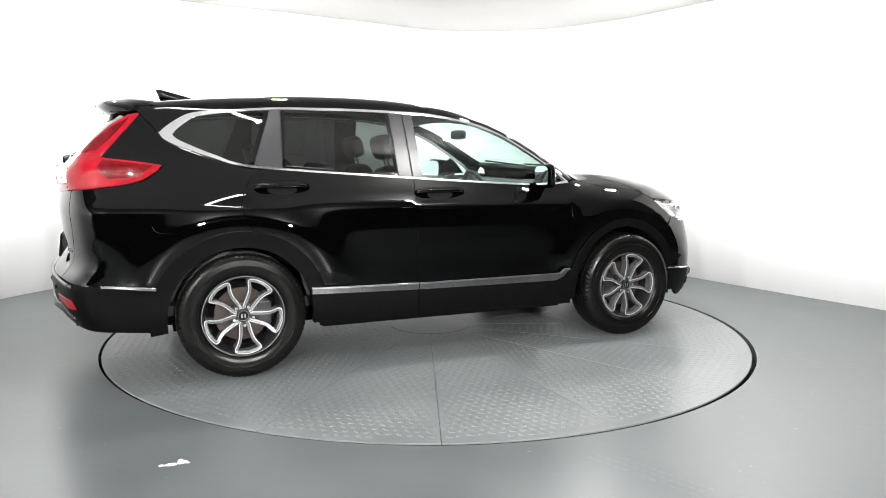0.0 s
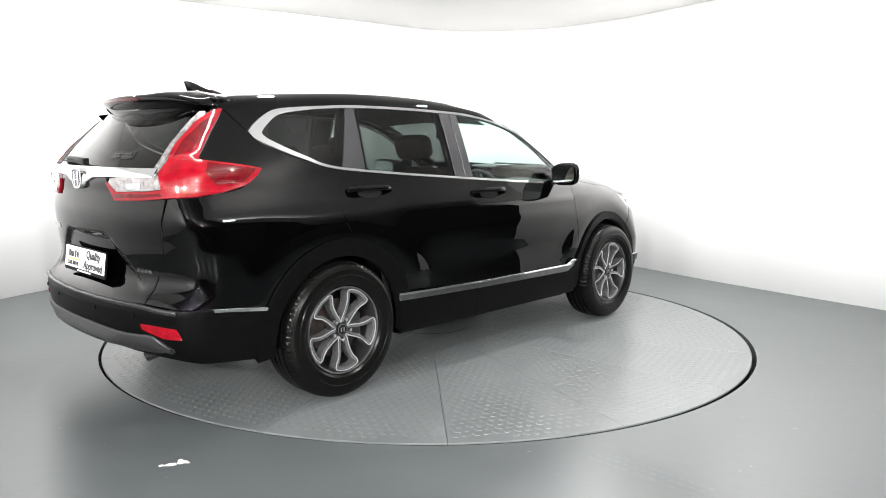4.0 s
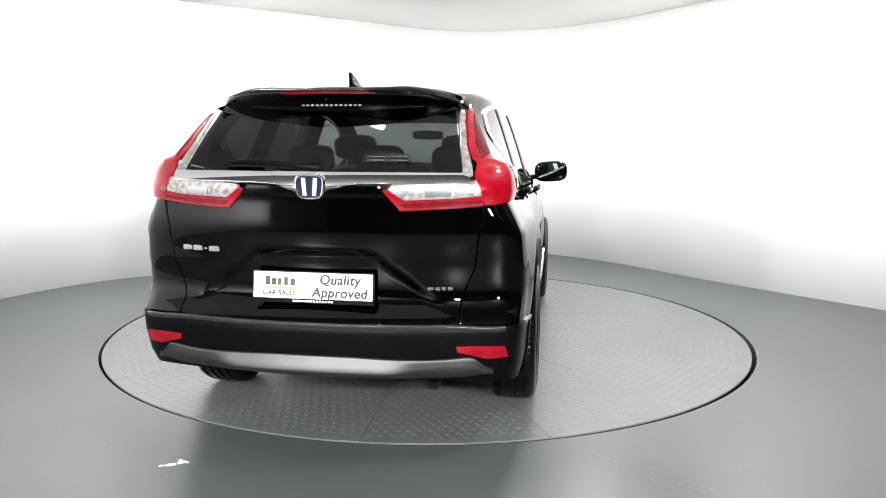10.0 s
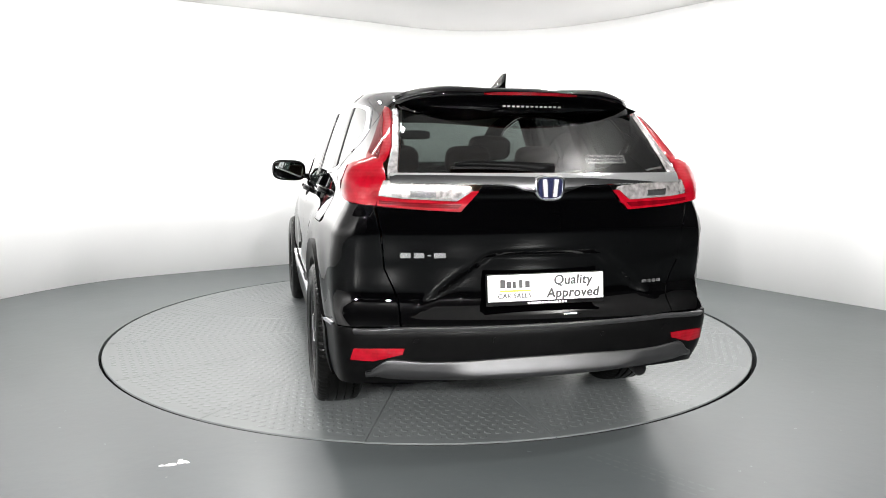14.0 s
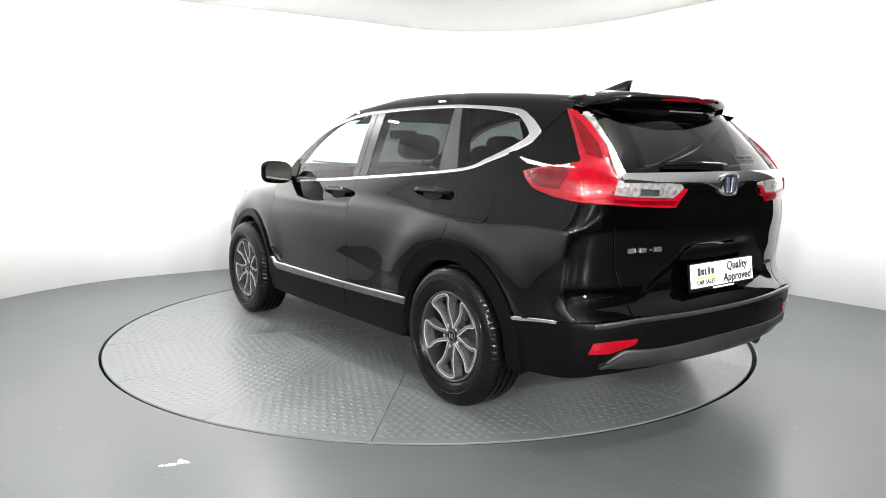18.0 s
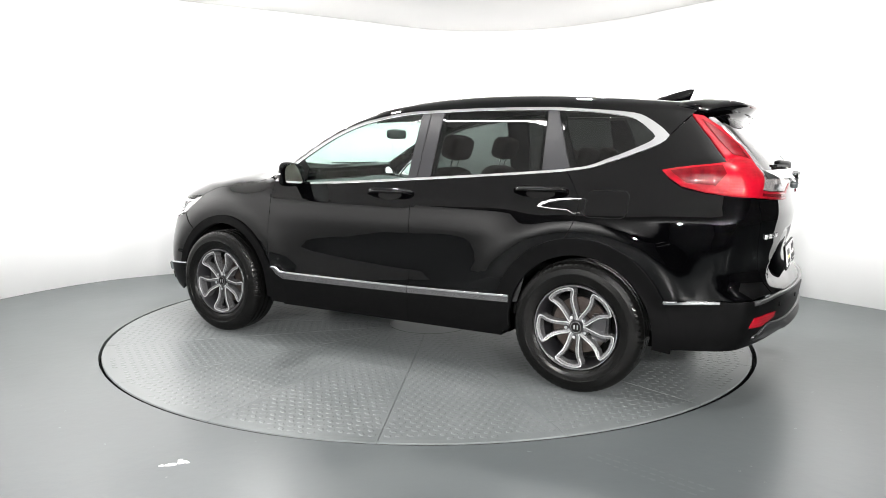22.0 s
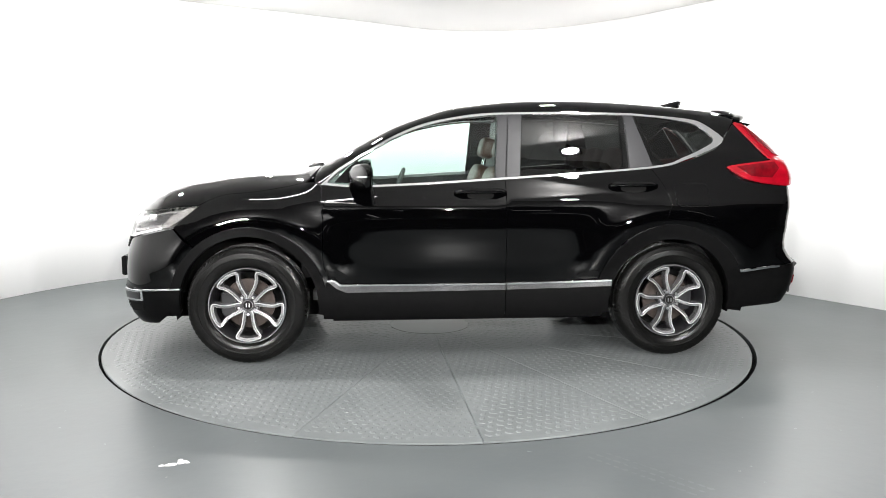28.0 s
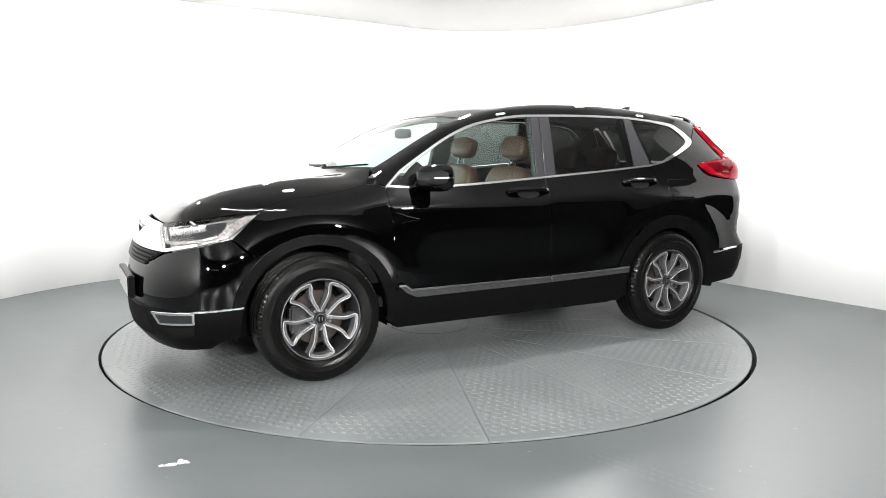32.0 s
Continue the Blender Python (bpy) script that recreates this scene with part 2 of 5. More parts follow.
def floor_marks():
    """Flakes of white paint and pale tyre scuffs on the floor."""
    rnd = random.Random(4)

    def flake(bm, x, y, r, z, stretch=1.0, turn=0.0):
        n = 9
        vs = []
        for k in range(n):
            a = 2 * math.pi * k / n
            q = r * (0.55 + 0.6 * rnd.random())
            u, v = q * math.cos(a) * stretch, q * math.sin(a)
            vs.append(bm.verts.new((x + u * math.cos(turn) - v * math.sin(turn), y + u * math.sin(turn) + v * math.cos(turn), z)))
        bm.faces.new(vs)

    bm = bmesh.new()
    for x, y, r, st, tn in ((-1.045, -2.455, 0.020, 1.6, 0.5), (-1.085, -2.480, 0.018, 1.8, 0.2), (-1.115, -2.492, 0.013, 1.2, 0), (-1.06, -2.437, 0.010, 1.5, 0.8), (-1.02, -2.463, 0.010, 1, 0)):
        flake(bm, x, y, r, 0.0012, st, tn)
    tagged(part("paint_spill", bm, M_CONC, None), "small spill of white paint on the floor", "paint mark")
    bm = bmesh.new()
    for k in range(46):
        a = rnd.uniform(-2.9, 0.4)
        d = rnd.uniform(2.35, 3.4)
        flake(bm, d * math.cos(a), d * math.sin(a), rnd.uniform(0.002, 0.006), 0.001, rnd.uniform(1, 2.5), rnd.uniform(0, 3))
    tagged(part("paint_flecks", bm, M_FLECK, None), "scattered pale flecks on the painted floor", "paint marks", kind="stuff")
    bm = bmesh.new()
    for k in range(3):
        for j in range(12):
            t = j / 12
            flake(bm, 0.70 + 0.35 * t + 0.045 * k, -2.42 - 0.36 * t + 0.02 * k, rnd.uniform(0.006, 0.011), 0.0011 + 0.0001 * k, 2.2, -0.8)
    tagged(part("tyre_scuff", bm, M_SCUFF, None), "pale tyre scuff marks on the floor", "scuff marks", kind="stuff")


booth()
floor_marks()


# ---- lamps ----
def batten(x, y, turn, length, watts, mat=None):
    e = empty("ceiling_light", "slim white batten lamp under the ceiling", "lamp", "lamps under the ceiling")
    e.matrix_world = pose(x, y, CEIL, 0, 0, turn)
    h = length / 2
    bm = bmesh.new()
    box(bm, -h - 0.02, h + 0.02, -0.035, 0.035, -0.045, -0.002, 0.006)
    part("housing", bm, M_WHITE, e)
    bm = bmesh.new()
    box(bm, -h, h, -0.026, 0.026, -0.062, -0.047, 0.005)
    part("diffuser", bm, mat or M_LAMP, e)
    if watts:
        area("batten_light", pose(x, y, CEIL - 0.07, 0, 0, turn), length, 0.06, watts, (1.0, 0.985, 0.96))


def flood(x, y, z, target, watts, w=0.34, h=0.24):
    m = look((x, y, z), target)
    e = empty("flood_lamp", "square white flood lamp hung under the ceiling", "lamp")
    e.matrix_world = m
    bm = bmesh.new()
    box(bm, -w / 2 - 0.02, w / 2 + 0.02, -h / 2 - 0.02, h / 2 + 0.02, 0.004, 0.06, 0.01)
    part("housing", bm, M_CLAD, e)
    bm = bmesh.new()
    box(bm, -w / 2, w / 2, -h / 2, h / 2, 0.0, 0.003)
    part("lamp_face", bm, M_FLOOD, e)
    bm = bmesh.new()
    box(bm, x - 0.015, x + 0.015, y - 0.045, y - 0.03, z, CEIL)
    bmesh.ops.transform(bm, matrix=m.inverted(), verts=bm.verts[:])
    part("bracket", bm, M_CLAD, e)
    area("flood_light", m @ pose(0, 0, -0.01), w, h, watts, (1.0, 0.985, 0.965)).data.shape = "ELLIPSE"


def wall_fill(x, y, z, target, length, watts):
    """A short strip lamp on a drop rod, turned towards the booth; added, unseen, to light its wall."""
    m = look((x, y, z), target)
    e = empty("fill_lamp", "short strip lamp on a rod, out of view, added to light the wall", "lamp", "strip lamps in the hall")
    e.matrix_world = m
    h = length / 2
    bm = bmesh.new()
    box(bm, -h - 0.02, h + 0.02, -0.05, 0.05, 0.004, 0.06, 0.01)
    part("housing", bm, M_CLAD, e)
    bm = bmesh.new()
    box(bm, -h, h, -0.0175, 0.0175, 0.0, 0.003)
    part("diffuser", bm, M_FILL, e)
    bm = bmesh.new()
    box(bm, x - 0.012, x + 0.012, y - 0.05, y - 0.03, z, CEIL)
    bmesh.ops.transform(bm, matrix=m.inverted(), verts=bm.verts[:])
    part("rod", bm, M_CLAD, e)
    area("fill_light", m @ pose(0, 0, -0.01), length, 0.035, watts, (1.0, 0.985, 0.965))


def downlight(x, y, watts, r=0.065):
    e = empty("downlight", "small round white lamp under the booth's ceiling", "lamp", "round lamps in the booth")
    e.matrix_world = pose(x, y, CEIL)
    bm = bmesh.new()
    lathe(bm, [(r * 0.9, -0.002), (r * 1.2, -0.002), (r * 1.2, -0.012), (r, -0.022), (r * 0.96, -0.018)], 32)
    bmesh.ops.rotate(bm, verts=bm.verts[:], matrix=Matrix.Rotation(math.pi / 2, 3, "X"))
    for v in bm.verts:
        v.co.z = -abs(v.co.z)
    part("housing", bm, M_WHITE, e)
    bm = bmesh.new()
    bmesh.ops.create_circle(bm, cap_ends=True, segments=32, radius=r * 0.95, matrix=Matrix.Translation((0, 0, -0.012)))
    part("lamp_face", bm, M_LAMP, e)
    area("down_light", pose(x, y, CEIL - 0.024), 2 * r, 2 * r, watts, (1.0, 0.985, 0.965)).data.shape = "DISK"


flood(1.65, -2.55, 2.62, (-0.6, 1.6, 0.8), 60, 0.16, 0.115)
# added fill lamps behind the camera, to brighten the wall down to its base
for x in (-3.4, -1.25, 1.25, 3.6):
    wall_fill(x, -7.1 - 0.05 * abs(x), 2.2, (x * 0.45, 3.0, 0.5), 0.16, 345)
batten(-1.05, -1.75, -35, 1.6, 26)
for x, y, watts in ((-2.9, 0.5, 58), (-1.7, 1.6, 58), (0.1, 1.9, 62), (1.7, 1.7, 58), (2.8, 0.6, 58), (-1.0, -0.2, 78), (1.0, -0.2, 78)):
    downlight(x, y, watts)
for k, (x, y) in enumerate(((-5.5, -6.5), (5.5, -6.5), (-3.0, -9.5), (0.0, -9.5), (3.0, -9.5), (-4.5, -12), (4.5, -12), (0, -12))):
    batten(x, y, 0, 1.2, 0, M_DIM)
def spl(keys, v):
    """Smooth monotone-ish interpolation through (v, value) pairs."""
    xs = np.array([k[0] for k in keys], float)
    ys = np.array([k[1] for k in keys], float)
    v = np.clip(np.asarray(v, float), xs[0], xs[-1])
    h = np.diff(xs)
    d = np.diff(ys) / h
    m = np.empty_like(ys)
    m[0], m[-1] = d[0], d[-1]
    m[1:-1] = (d[:-1] * h[1:] + d[1:] * h[:-1]) / (h[1:] + h[:-1])
    i = np.clip(np.searchsorted(xs, v, side="right") - 1, 0, len(h) - 1)
    t = (v - xs[i]) / h[i]
    return ((2 * t**3 - 3 * t**2 + 1) * ys[i] + (t**3 - 2 * t**2 + t) * h[i] * m[i]
            + (-2 * t**3 + 3 * t**2) * ys[i + 1] + (t**3 - t**2) * h[i] * m[i + 1])


WAIST = ((0.15, 0.80), (0.25, 0.855), (0.36, 0.882), (0.50, 0.887), (0.62, 0.888), (0.76, 0.891), (0.90, 0.885), (1.0, 0.86),
         (1.08, 0.822), (1.15, 0.792), (1.30, 0.745), (1.45, 0.694), (1.55, 0.655), (1.62, 0.62), (1.72, 0.56))
FRONT_IN = ((0.15, 0.045), (0.45, 0.026), (0.70, 0.034), (0.97, 0.060), (1.2, 0.075), (1.7, 0.09))
REAR_IN = ((0.15, 0.03), (0.50, 0.012), (0.85, 0.006), (1.21, 0.012), (1.39, 0.050), (1.51, 0.072), (1.7, 0.09))
SPINE = ((-2.6, 1.30), (-2.05, 1.565), (-1.80, 1.592), (-1.33, 1.632), (-0.93, 1.653), (-0.6, 1.655), (-0.3, 1.642), (-0.1, 1.620), (0.08, 1.595), (0.25, 1.547),
         (0.44, 1.485), (0.64, 1.394), (0.95, 1.228), (1.06, 1.172), (1.16, 1.157), (1.3, 1.150), (1.57, 1.121), (1.84, 1.068), (1.99, 1.012), (2.09, 0.957), (2.16, 0.893), (2.22, 0.80), (2.5, 0.4))
NOSE = ((0.15, 2.10), (0.25, 2.20), (0.40, 2.235), (0.60, 2.235), (0.75, 2.20), (0.92, 2.16), (1.3, 2.0))
TAIL = ((0.15, -2.10), (0.28, -2.24), (0.40, -2.32), (0.50, -2.35), (0.60, -2.345), (0.66, -2.295), (0.85, -2.287), (0.99, -2.299), (1.10, -2.289), (1.18, -2.287), (1.25, -2.235),
        (1.58, -1.93), (1.75, -1.78))


def smax(a, b, r):
    """Maximum with a rounding of size r."""
    h = np.maximum(r - np.abs(a - b), 0.0) / r
    return np.maximum(a, b) + h * h * h * r / 6.0


def ease(t):
    t = np.clip(t, 0, 1)
    return t * t * (3 - 2 * t)


def body(x, y, z):
    """Below zero inside the car's skin, above zero outside."""
    y = np.abs(y)
    half = spl(WAIST, z) - spl(FRONT_IN, z) * np.maximum(x - 0.2, 0) ** 2 - spl(REAR_IN, z) * np.maximum(-0.8 - x, 0) ** 2
    # flared edge round the front wheel
    wheel_r = np.sqrt((x - 1.3315) ** 2 + (z - 0.355) ** 2)
    # haunches over the wheels, a hollow along the doors between them
    rear_r = np.sqrt((x + 1.3315) ** 2 + (z - 0.355) ** 2)
    haunch = 0.020 * np.exp(-((wheel_r - 0.56) / 0.10) ** 2) + 0.020 * np.exp(-((rear_r - 0.57) / 0.11) ** 2)
    hollow = 0.010 * ease((0.95 - np.abs(x + 0.02)) / 0.55) * np.exp(-((z - 0.64) / 0.17) ** 2)
    crease = 0.007 * ease((1.01 - z) / 0.03) * ease((z - 0.90) / 0.10)
    side = y - half - haunch * ease((x + 2.2) / 0.4) * ease((z - 0.5) / 0.1) * ease((1.08 - z) / 0.10) + hollow - crease
    fore = ease((x - 0.7) / 0.6)
    xs = x + np.clip((x + 0.1) / 0.9, 0, 1) * 0.17 * y * y
    top = (z - spl(SPINE, xs) + 0.07 * (1 - fore) * y * y + fore * (0.26 * y**4 - 0.016 * np.exp(-((y - 0.53) / 0.09) ** 2))) * 0.9
    front = x - spl(NOSE, z) + 0.30 * y * y + 0.35 * np.maximum(y - 0.35, 0) ** 2
    rear = spl(TAIL, z) + 0.16 * y * y + 0.10 * y**4 - x
    # shallow recess round the number plate
    wide = 0.30 + (0.885 - z) * 1.25
    rear = rear + 0.021 * ease((0.915 - z) / 0.045) * ease((z - 0.63) / 0.07) * ease((wide - y) / 0.09)
    f = smax(side, top, 0.10)
    f = smax(f, rear, 0.13 + 0.03 * ease((z - 1.0) / 0.15))
    return smax(f, front, 0.24)


def reach(o, d, far=3.0):
    """Distance along rays from inside (o) in direction d to the skin."""
    lo, hi = np.zeros(len(o)), np.full(len(o), far)
    for _ in range(26):
        mid = (lo + hi) / 2
        q = o + d * mid[:, None]
        inside = body(q[:, 0], q[:, 1], q[:, 2]) < 0
        lo, hi = np.where(inside, mid, lo), np.where(inside, hi, mid)
    return lo


def normal_at(p, e=0.004):
    g = np.stack([body(*(p + s).T) - body(*(p - s).T) for s in np.eye(3) * e], 1)
    return g / (np.linalg.norm(g, axis=1, keepdims=True) + 1e-12)


# ---- skin panels of the car: outlines on the skin, cut out and lifted onto it ----
CR, CF, CZ = -1.25, 1.05, 0.85


def S(x, z):
    """The skin's point beside (x, z), left."""
    o = np.array([[x, 0.0, z]])
    return (o + np.array([[0, 1.0, 0]]) * reach(o, np.array([[0, 1.0, 0]]))[0])[0]


def B(y, z):
    """The skin's point behind (y, z)."""
    o, d = np.array([[-1.2, y, z]]), np.array([[-1.0, 0, 0]])
    return (o + d * reach(o, d)[0])[0]


def F(y, z):
    """The skin's point before (y, z)."""
    o, d = np.array([[1.0, y, z]]), np.array([[1.0, 0, 0]])
    return (o + d * reach(o, d)[0])[0]


def T(x, y):
    """The skin's point above (x, y)."""
    o, d = np.array([[x, y, 0.7]]), np.array([[0, 0, 1.0]])
    return (o + d * reach(o, d)[0])[0]


def flat(proj, p):
    """Flat coordinates of points on the skin."""
    x, y, z = np.asarray(p, float).T
    if proj == "side":
        return np.stack([x, z], 1)
    if proj == "rear":
        a = np.arctan2(y, CR - x)
        return np.stack([a * 0.9, z], 1)
    if proj == "front":
        a = np.arctan2(y, x - CF)
        return np.stack([a * 0.9, z], 1)
    return np.stack([x, np.arctan2(y, z - CZ) * 0.75], 1)


def lifted(proj, uv):
    """Back from flat coordinates onto the skin."""
    u, v = uv.T
    k = np.zeros(len(u))
    if proj == "side":
        o, d = np.stack([u, k, v], 1), np.stack([k, k + 1, k], 1)
    elif proj == "rear":
        a = u / 0.9
        o, d = np.stack([k + CR, k, v], 1), np.stack([-np.cos(a), np.sin(a), k], 1)
    elif proj == "front":
        a = u / 0.9
        o, d = np.stack([k + CF, k, v], 1), np.stack([np.cos(a), np.sin(a), k], 1)
    else:
        a = v / 0.75
        o, d = np.stack([u, k, k + CZ], 1), np.stack([k, np.sin(a), np.cos(a)], 1)
    return o + d * reach(o, d)[:, None]


def within(poly, q):
    """Even-odd test of points q in a closed polygon."""
    a, b = poly, np.roll(poly, -1, 0)
    c = np.zeros(len(q), bool)
    for (x0, y0), (x1, y1) in zip(a, b):
        if y0 == y1:
            continue
        hit = ((y0 > q[:, 1]) != (y1 > q[:, 1])) & (q[:, 0] < (x1 - x0) * (q[:, 1] - y0) / (y1 - y0) + x0)
        c ^= hit
    return c


def dense(poly, step):
    out = []
    n = len(poly)
    for i in range(n):
        a, b = poly[i], poly[(i + 1) % n]
        k = max(1, int(math.ceil(np.linalg.norm(b - a) / step)))
        out += [a + (b - a) * j / k for j in range(k)]
    return np.array(out)


def shrunk(poly, d):
    """A closed polygon moved inwards by d."""
    area2 = np.sum(poly[:, 0] * np.roll(poly[:, 1], -1) - np.roll(poly[:, 0], -1) * poly[:, 1])
    t1 = poly - np.roll(poly, 1, 0)
    t2 = np.roll(poly, -1, 0) - poly
    n1 = np.stack([-t1[:, 1], t1[:, 0]], 1) / (np.linalg.norm(t1, axis=1, keepdims=True) + 1e-9)
    n2 = np.stack([-t2[:, 1], t2[:, 0]], 1) / (np.linalg.norm(t2, axis=1, keepdims=True) + 1e-9)
    n = n1 + n2
    n /= np.maximum(np.sum(n * n1, 1, keepdims=True), 0.35)
    n *= 1.0 if area2 > 0 else -1.0
    return poly + n * d


def curve(points, n=6):
    """A rounded open path through 2D or 3D points."""
    p = np.array(points, float)
    out = []
    for i in range(len(p) - 1):
        a, b, c, d = p[max(i - 1, 0)], p[i], p[i + 1], p[min(i + 2, len(p) - 1)]
        for k in range(n):
            t = k / n
            out.append(0.5 * (2 * b + (c - a) * t + (2 * a - 5 * b + 4 * c - d) * t * t + (3 * b - a - 3 * c + d) * t ** 3))
    return out + [p[-1]]


def sheet(outline, proj, holes=(), gap=0.002, step=0.045, lift=0.0, depth=0.014, closed_back=False, dome=0.0):
    """Vertices, faces and normals of one panel; outline and holes are points on the skin."""
    poly = dense(flat(proj, outline), step * 0.6)
    if gap:
        poly = shrunk(poly, gap)
    loops = [poly]
    for h in holes:
        hp = dense(flat(proj, h), step * 0.6)
        loops.append(shrunk(hp, -gap) if gap else hp)
    lo, hi = poly.min(0), poly.max(0)
    nx, ny = [max(2, int((hi[k] - lo[k]) / step)) for k in (0, 1)]
    gx, gy = np.meshgrid(np.linspace(lo[0], hi[0], nx + 1), np.linspace(lo[1], hi[1], ny + 1))
    grid = np.stack([gx.ravel() + (np.arange(gx.size) // (nx + 1) % 2) * step * 0.3, gy.ravel()], 1)
    keep = within(poly, grid)
    for h in loops[1:]:
        keep &= ~within(h, grid)
    edge = np.concatenate(loops)
    if keep.any():
        grid = grid[keep]
        near = np.min(np.linalg.norm(grid[:, None, :] - edge[None], axis=2), axis=1)
        grid = grid[near > step * 0.35]
    else:
        grid = grid[:0]
    pts = np.concatenate([edge, grid])
    edges, k = [], 0
    for l in loops:
        n = len(l)
        edges += [(k + i, k + (i + 1) % n) for i in range(n)]
        k += n
    vs, _, fs, ov, _, _ = delaunay_2d_cdt([Vector(p) for p in pts], edges, [], 0, 1e-7)
    uv = np.array([tuple(v) for v in vs])
    fs = [list(f) for f in fs]
    cen = np.array([uv[f].mean(0) for f in fs])
    ok = within(poly, cen)
    for h in loops[1:]:
        ok &= ~within(h, cen)
    fs = [f for f, o in zip(fs, ok) if o]
    p = lifted(proj, uv)
    nrm = normal_at(p)
    if dome:
        near = np.min(np.linalg.norm(uv[:, None, :] - edge[None], axis=2), axis=1)
        p = p + nrm * (dome * np.minimum(1, near / 0.03))[:, None]
    # faces look outwards
    a, b, c = (p[[f[i] for f in fs]] for i in range(3))
    face_n = np.cross(b - a, c - a)
    flip = np.sum(face_n * nrm[[f[0] for f in fs]], 1) < 0
    fs = [f[::-1] if w else f for f, w in zip(fs, flip)]
    p = p + nrm * lift
    verts, norms = list(p), list(nrm)
    # rim: the open border folded inwards
    count = {}
    for f in fs:
        for i in range(len(f)):
            e = (f[i], f[(i + 1) % len(f)])
            count[e] = count.get(e, 0) + 1
    rim = [e for e in count if (e[1], e[0]) not in count]
    fresh = {}

    def ring(i, d, out):
        key = (i, d)
        if key not in fresh:
            fresh[key] = len(verts)
            verts.append(p[i] - nrm[i] * d)
            norms.append(out)
        return fresh[key]

    faces = list(fs)
    for i, j in rim:
        t = p[j] - p[i]
        o = np.cross(t, nrm[i])
        o /= np.linalg.norm(o) + 1e-9
        faces.append((j, i, ring(i, depth, o), ring(j, depth, o)) if depth else ())
    faces = [f for f in faces if len(f)]
    if closed_back and depth:
        for f in fs:
            faces.append(tuple(ring(i, depth, -nrm[i]) for i in reversed(f)))
    return np.array(verts), faces, np.array(norms)


def panel(name, outline, proj, mat, parent, label="", both=True, **kw):
    """One panel as a part, with its mirror image on the car's other side."""
    v, f, n = sheet(outline, proj, **kw)
    made = [link(name, v, f, mat, parent, label, True, n)]
    if both:
        w = np.array([1, -1, 1])
        made.append(link(name, v * w, [t[::-1] for t in f], mat, parent, label, True, n * w))
    return made


def side_line(points, n=5):
    return [S(x, z) for x, z in curve(points, n)]


def mirrored(pts):
    return [np.array([p[0], -p[1], p[2]]) for p in pts]


def arch(cx, r, a0, a1, n=24, squash=1.0):
    return [(cx + r * math.cos(math.radians(a)), 0.355 + r * squash * math.sin(math.radians(a))) for a in np.linspace(a0, a1, n)]


# ---- the car ----
car = empty("car", "glossy black five-door crossover car standing on the turntable", "car")

LOW = [(0.885, 1.095), (0.566, 1.083), (-0.264, 1.132), (-1.205, 1.203), (-1.457, 1.262), (-1.66, 1.338), (-1.716, 1.370)]
TIP = (-1.733, 1.398)
HIGH = [(-1.702, 1.428), (-1.63, 1.478), (-1.56, 1.511), (-1.45, 1.528), (-1.239, 1.545), (-1.047, 1.556), (-0.671, 1.559), (-0.301, 1.551), (-0.118, 1.542), (0.064, 1.515),
        (0.245, 1.474), (0.423, 1.402), (0.60, 1.302), (0.778, 1.19)]
R_F, R_R = 0.428, 0.408


def belt(x):
    k = sorted(LOW)
    return float(np.interp(x, [a for a, _ in k], [b for _, b in k]))


def lid(x):
    k = sorted(HIGH)
    return float(np.interp(x, [a for a, _ in k], [b for _, b in k]))


def window_side():
    low2, high2 = curve(LOW, 6), curve(HIGH, 6)
    ring = [tuple(p) for p in low2] + [TIP] + [tuple(p) for p in high2]
    ring = np.array(ring)
    inner = shrunk(ring, 0.012)
    # the strip widens towards the rear tip
    w = np.clip((-1.30 - inner[:, 0]) / 0.45, 0, 1)[:, None]
    cen = np.array([-1.25, 1.37])
    inner = inner + (cen - inner) * w * 0.125
    panel("window_chrome", [S(*q) for q in ring], "side", M_CHROME, car, "bright chrome window surround", holes=[[S(*q) for q in inner]], gap=0, lift=0.005, depth=0.02, step=0.05)

    def piece(name, poly, mat, label="", lift=-0.003, depth=0.006):
        panel(name, [S(*q) for q in poly], "side", mat, car, label, gap=0.0015, lift=lift, depth=depth, step=0.06)

    def bottom(x0, x1, n=10):
        return [(x, belt(x) + 0.012) for x in np.linspace(x0, x1, n)]

    def top(x0, x1, n=16):
        return [(x, lid(x) - 0.013) for x in np.linspace(x0, x1, n)]

    front = bottom(-0.196, 0.80) + [(0.84, 1.115)] + top(0.78, -0.226)
    piece("front_door_glass", front, M_CLEAR, "pale green clear side glass")
    piece("pillar_trim", bottom(-0.262, -0.198, 3) + top(-0.228, -0.29, 3), M_PILLAR, "satin black door pillar trim", 0.002)
    piece("pillar_trim", bottom(-0.356, -0.268, 3) + top(-0.296, -0.381, 3), M_PILLAR, "satin black door pillar trim", 0.002)
    piece("rear_door_glass", bottom(-1.066, -0.358) + top(-0.383, -1.052), M_TINT, "dark privacy side glass")
    piece("pillar_trim", bottom(-1.225, -1.070, 4) + top(-1.058, -1.115, 3), M_PILLAR, "satin black rear pillar trim", 0.002)
    q = [tuple(p) for p in inner if p[0] < -1.225 and p[1] < 1.40]
    q2 = [tuple(p) for p in inner if p[0] < -1.12 and p[1] >= 1.40]
    piece("quarter_glass", [(-1.23, belt(-1.23) + 0.012)] + q + q2 + [(-1.118, lid(-1.118) - 0.013)], M_TINT, "dark privacy quarter glass")


window_side()

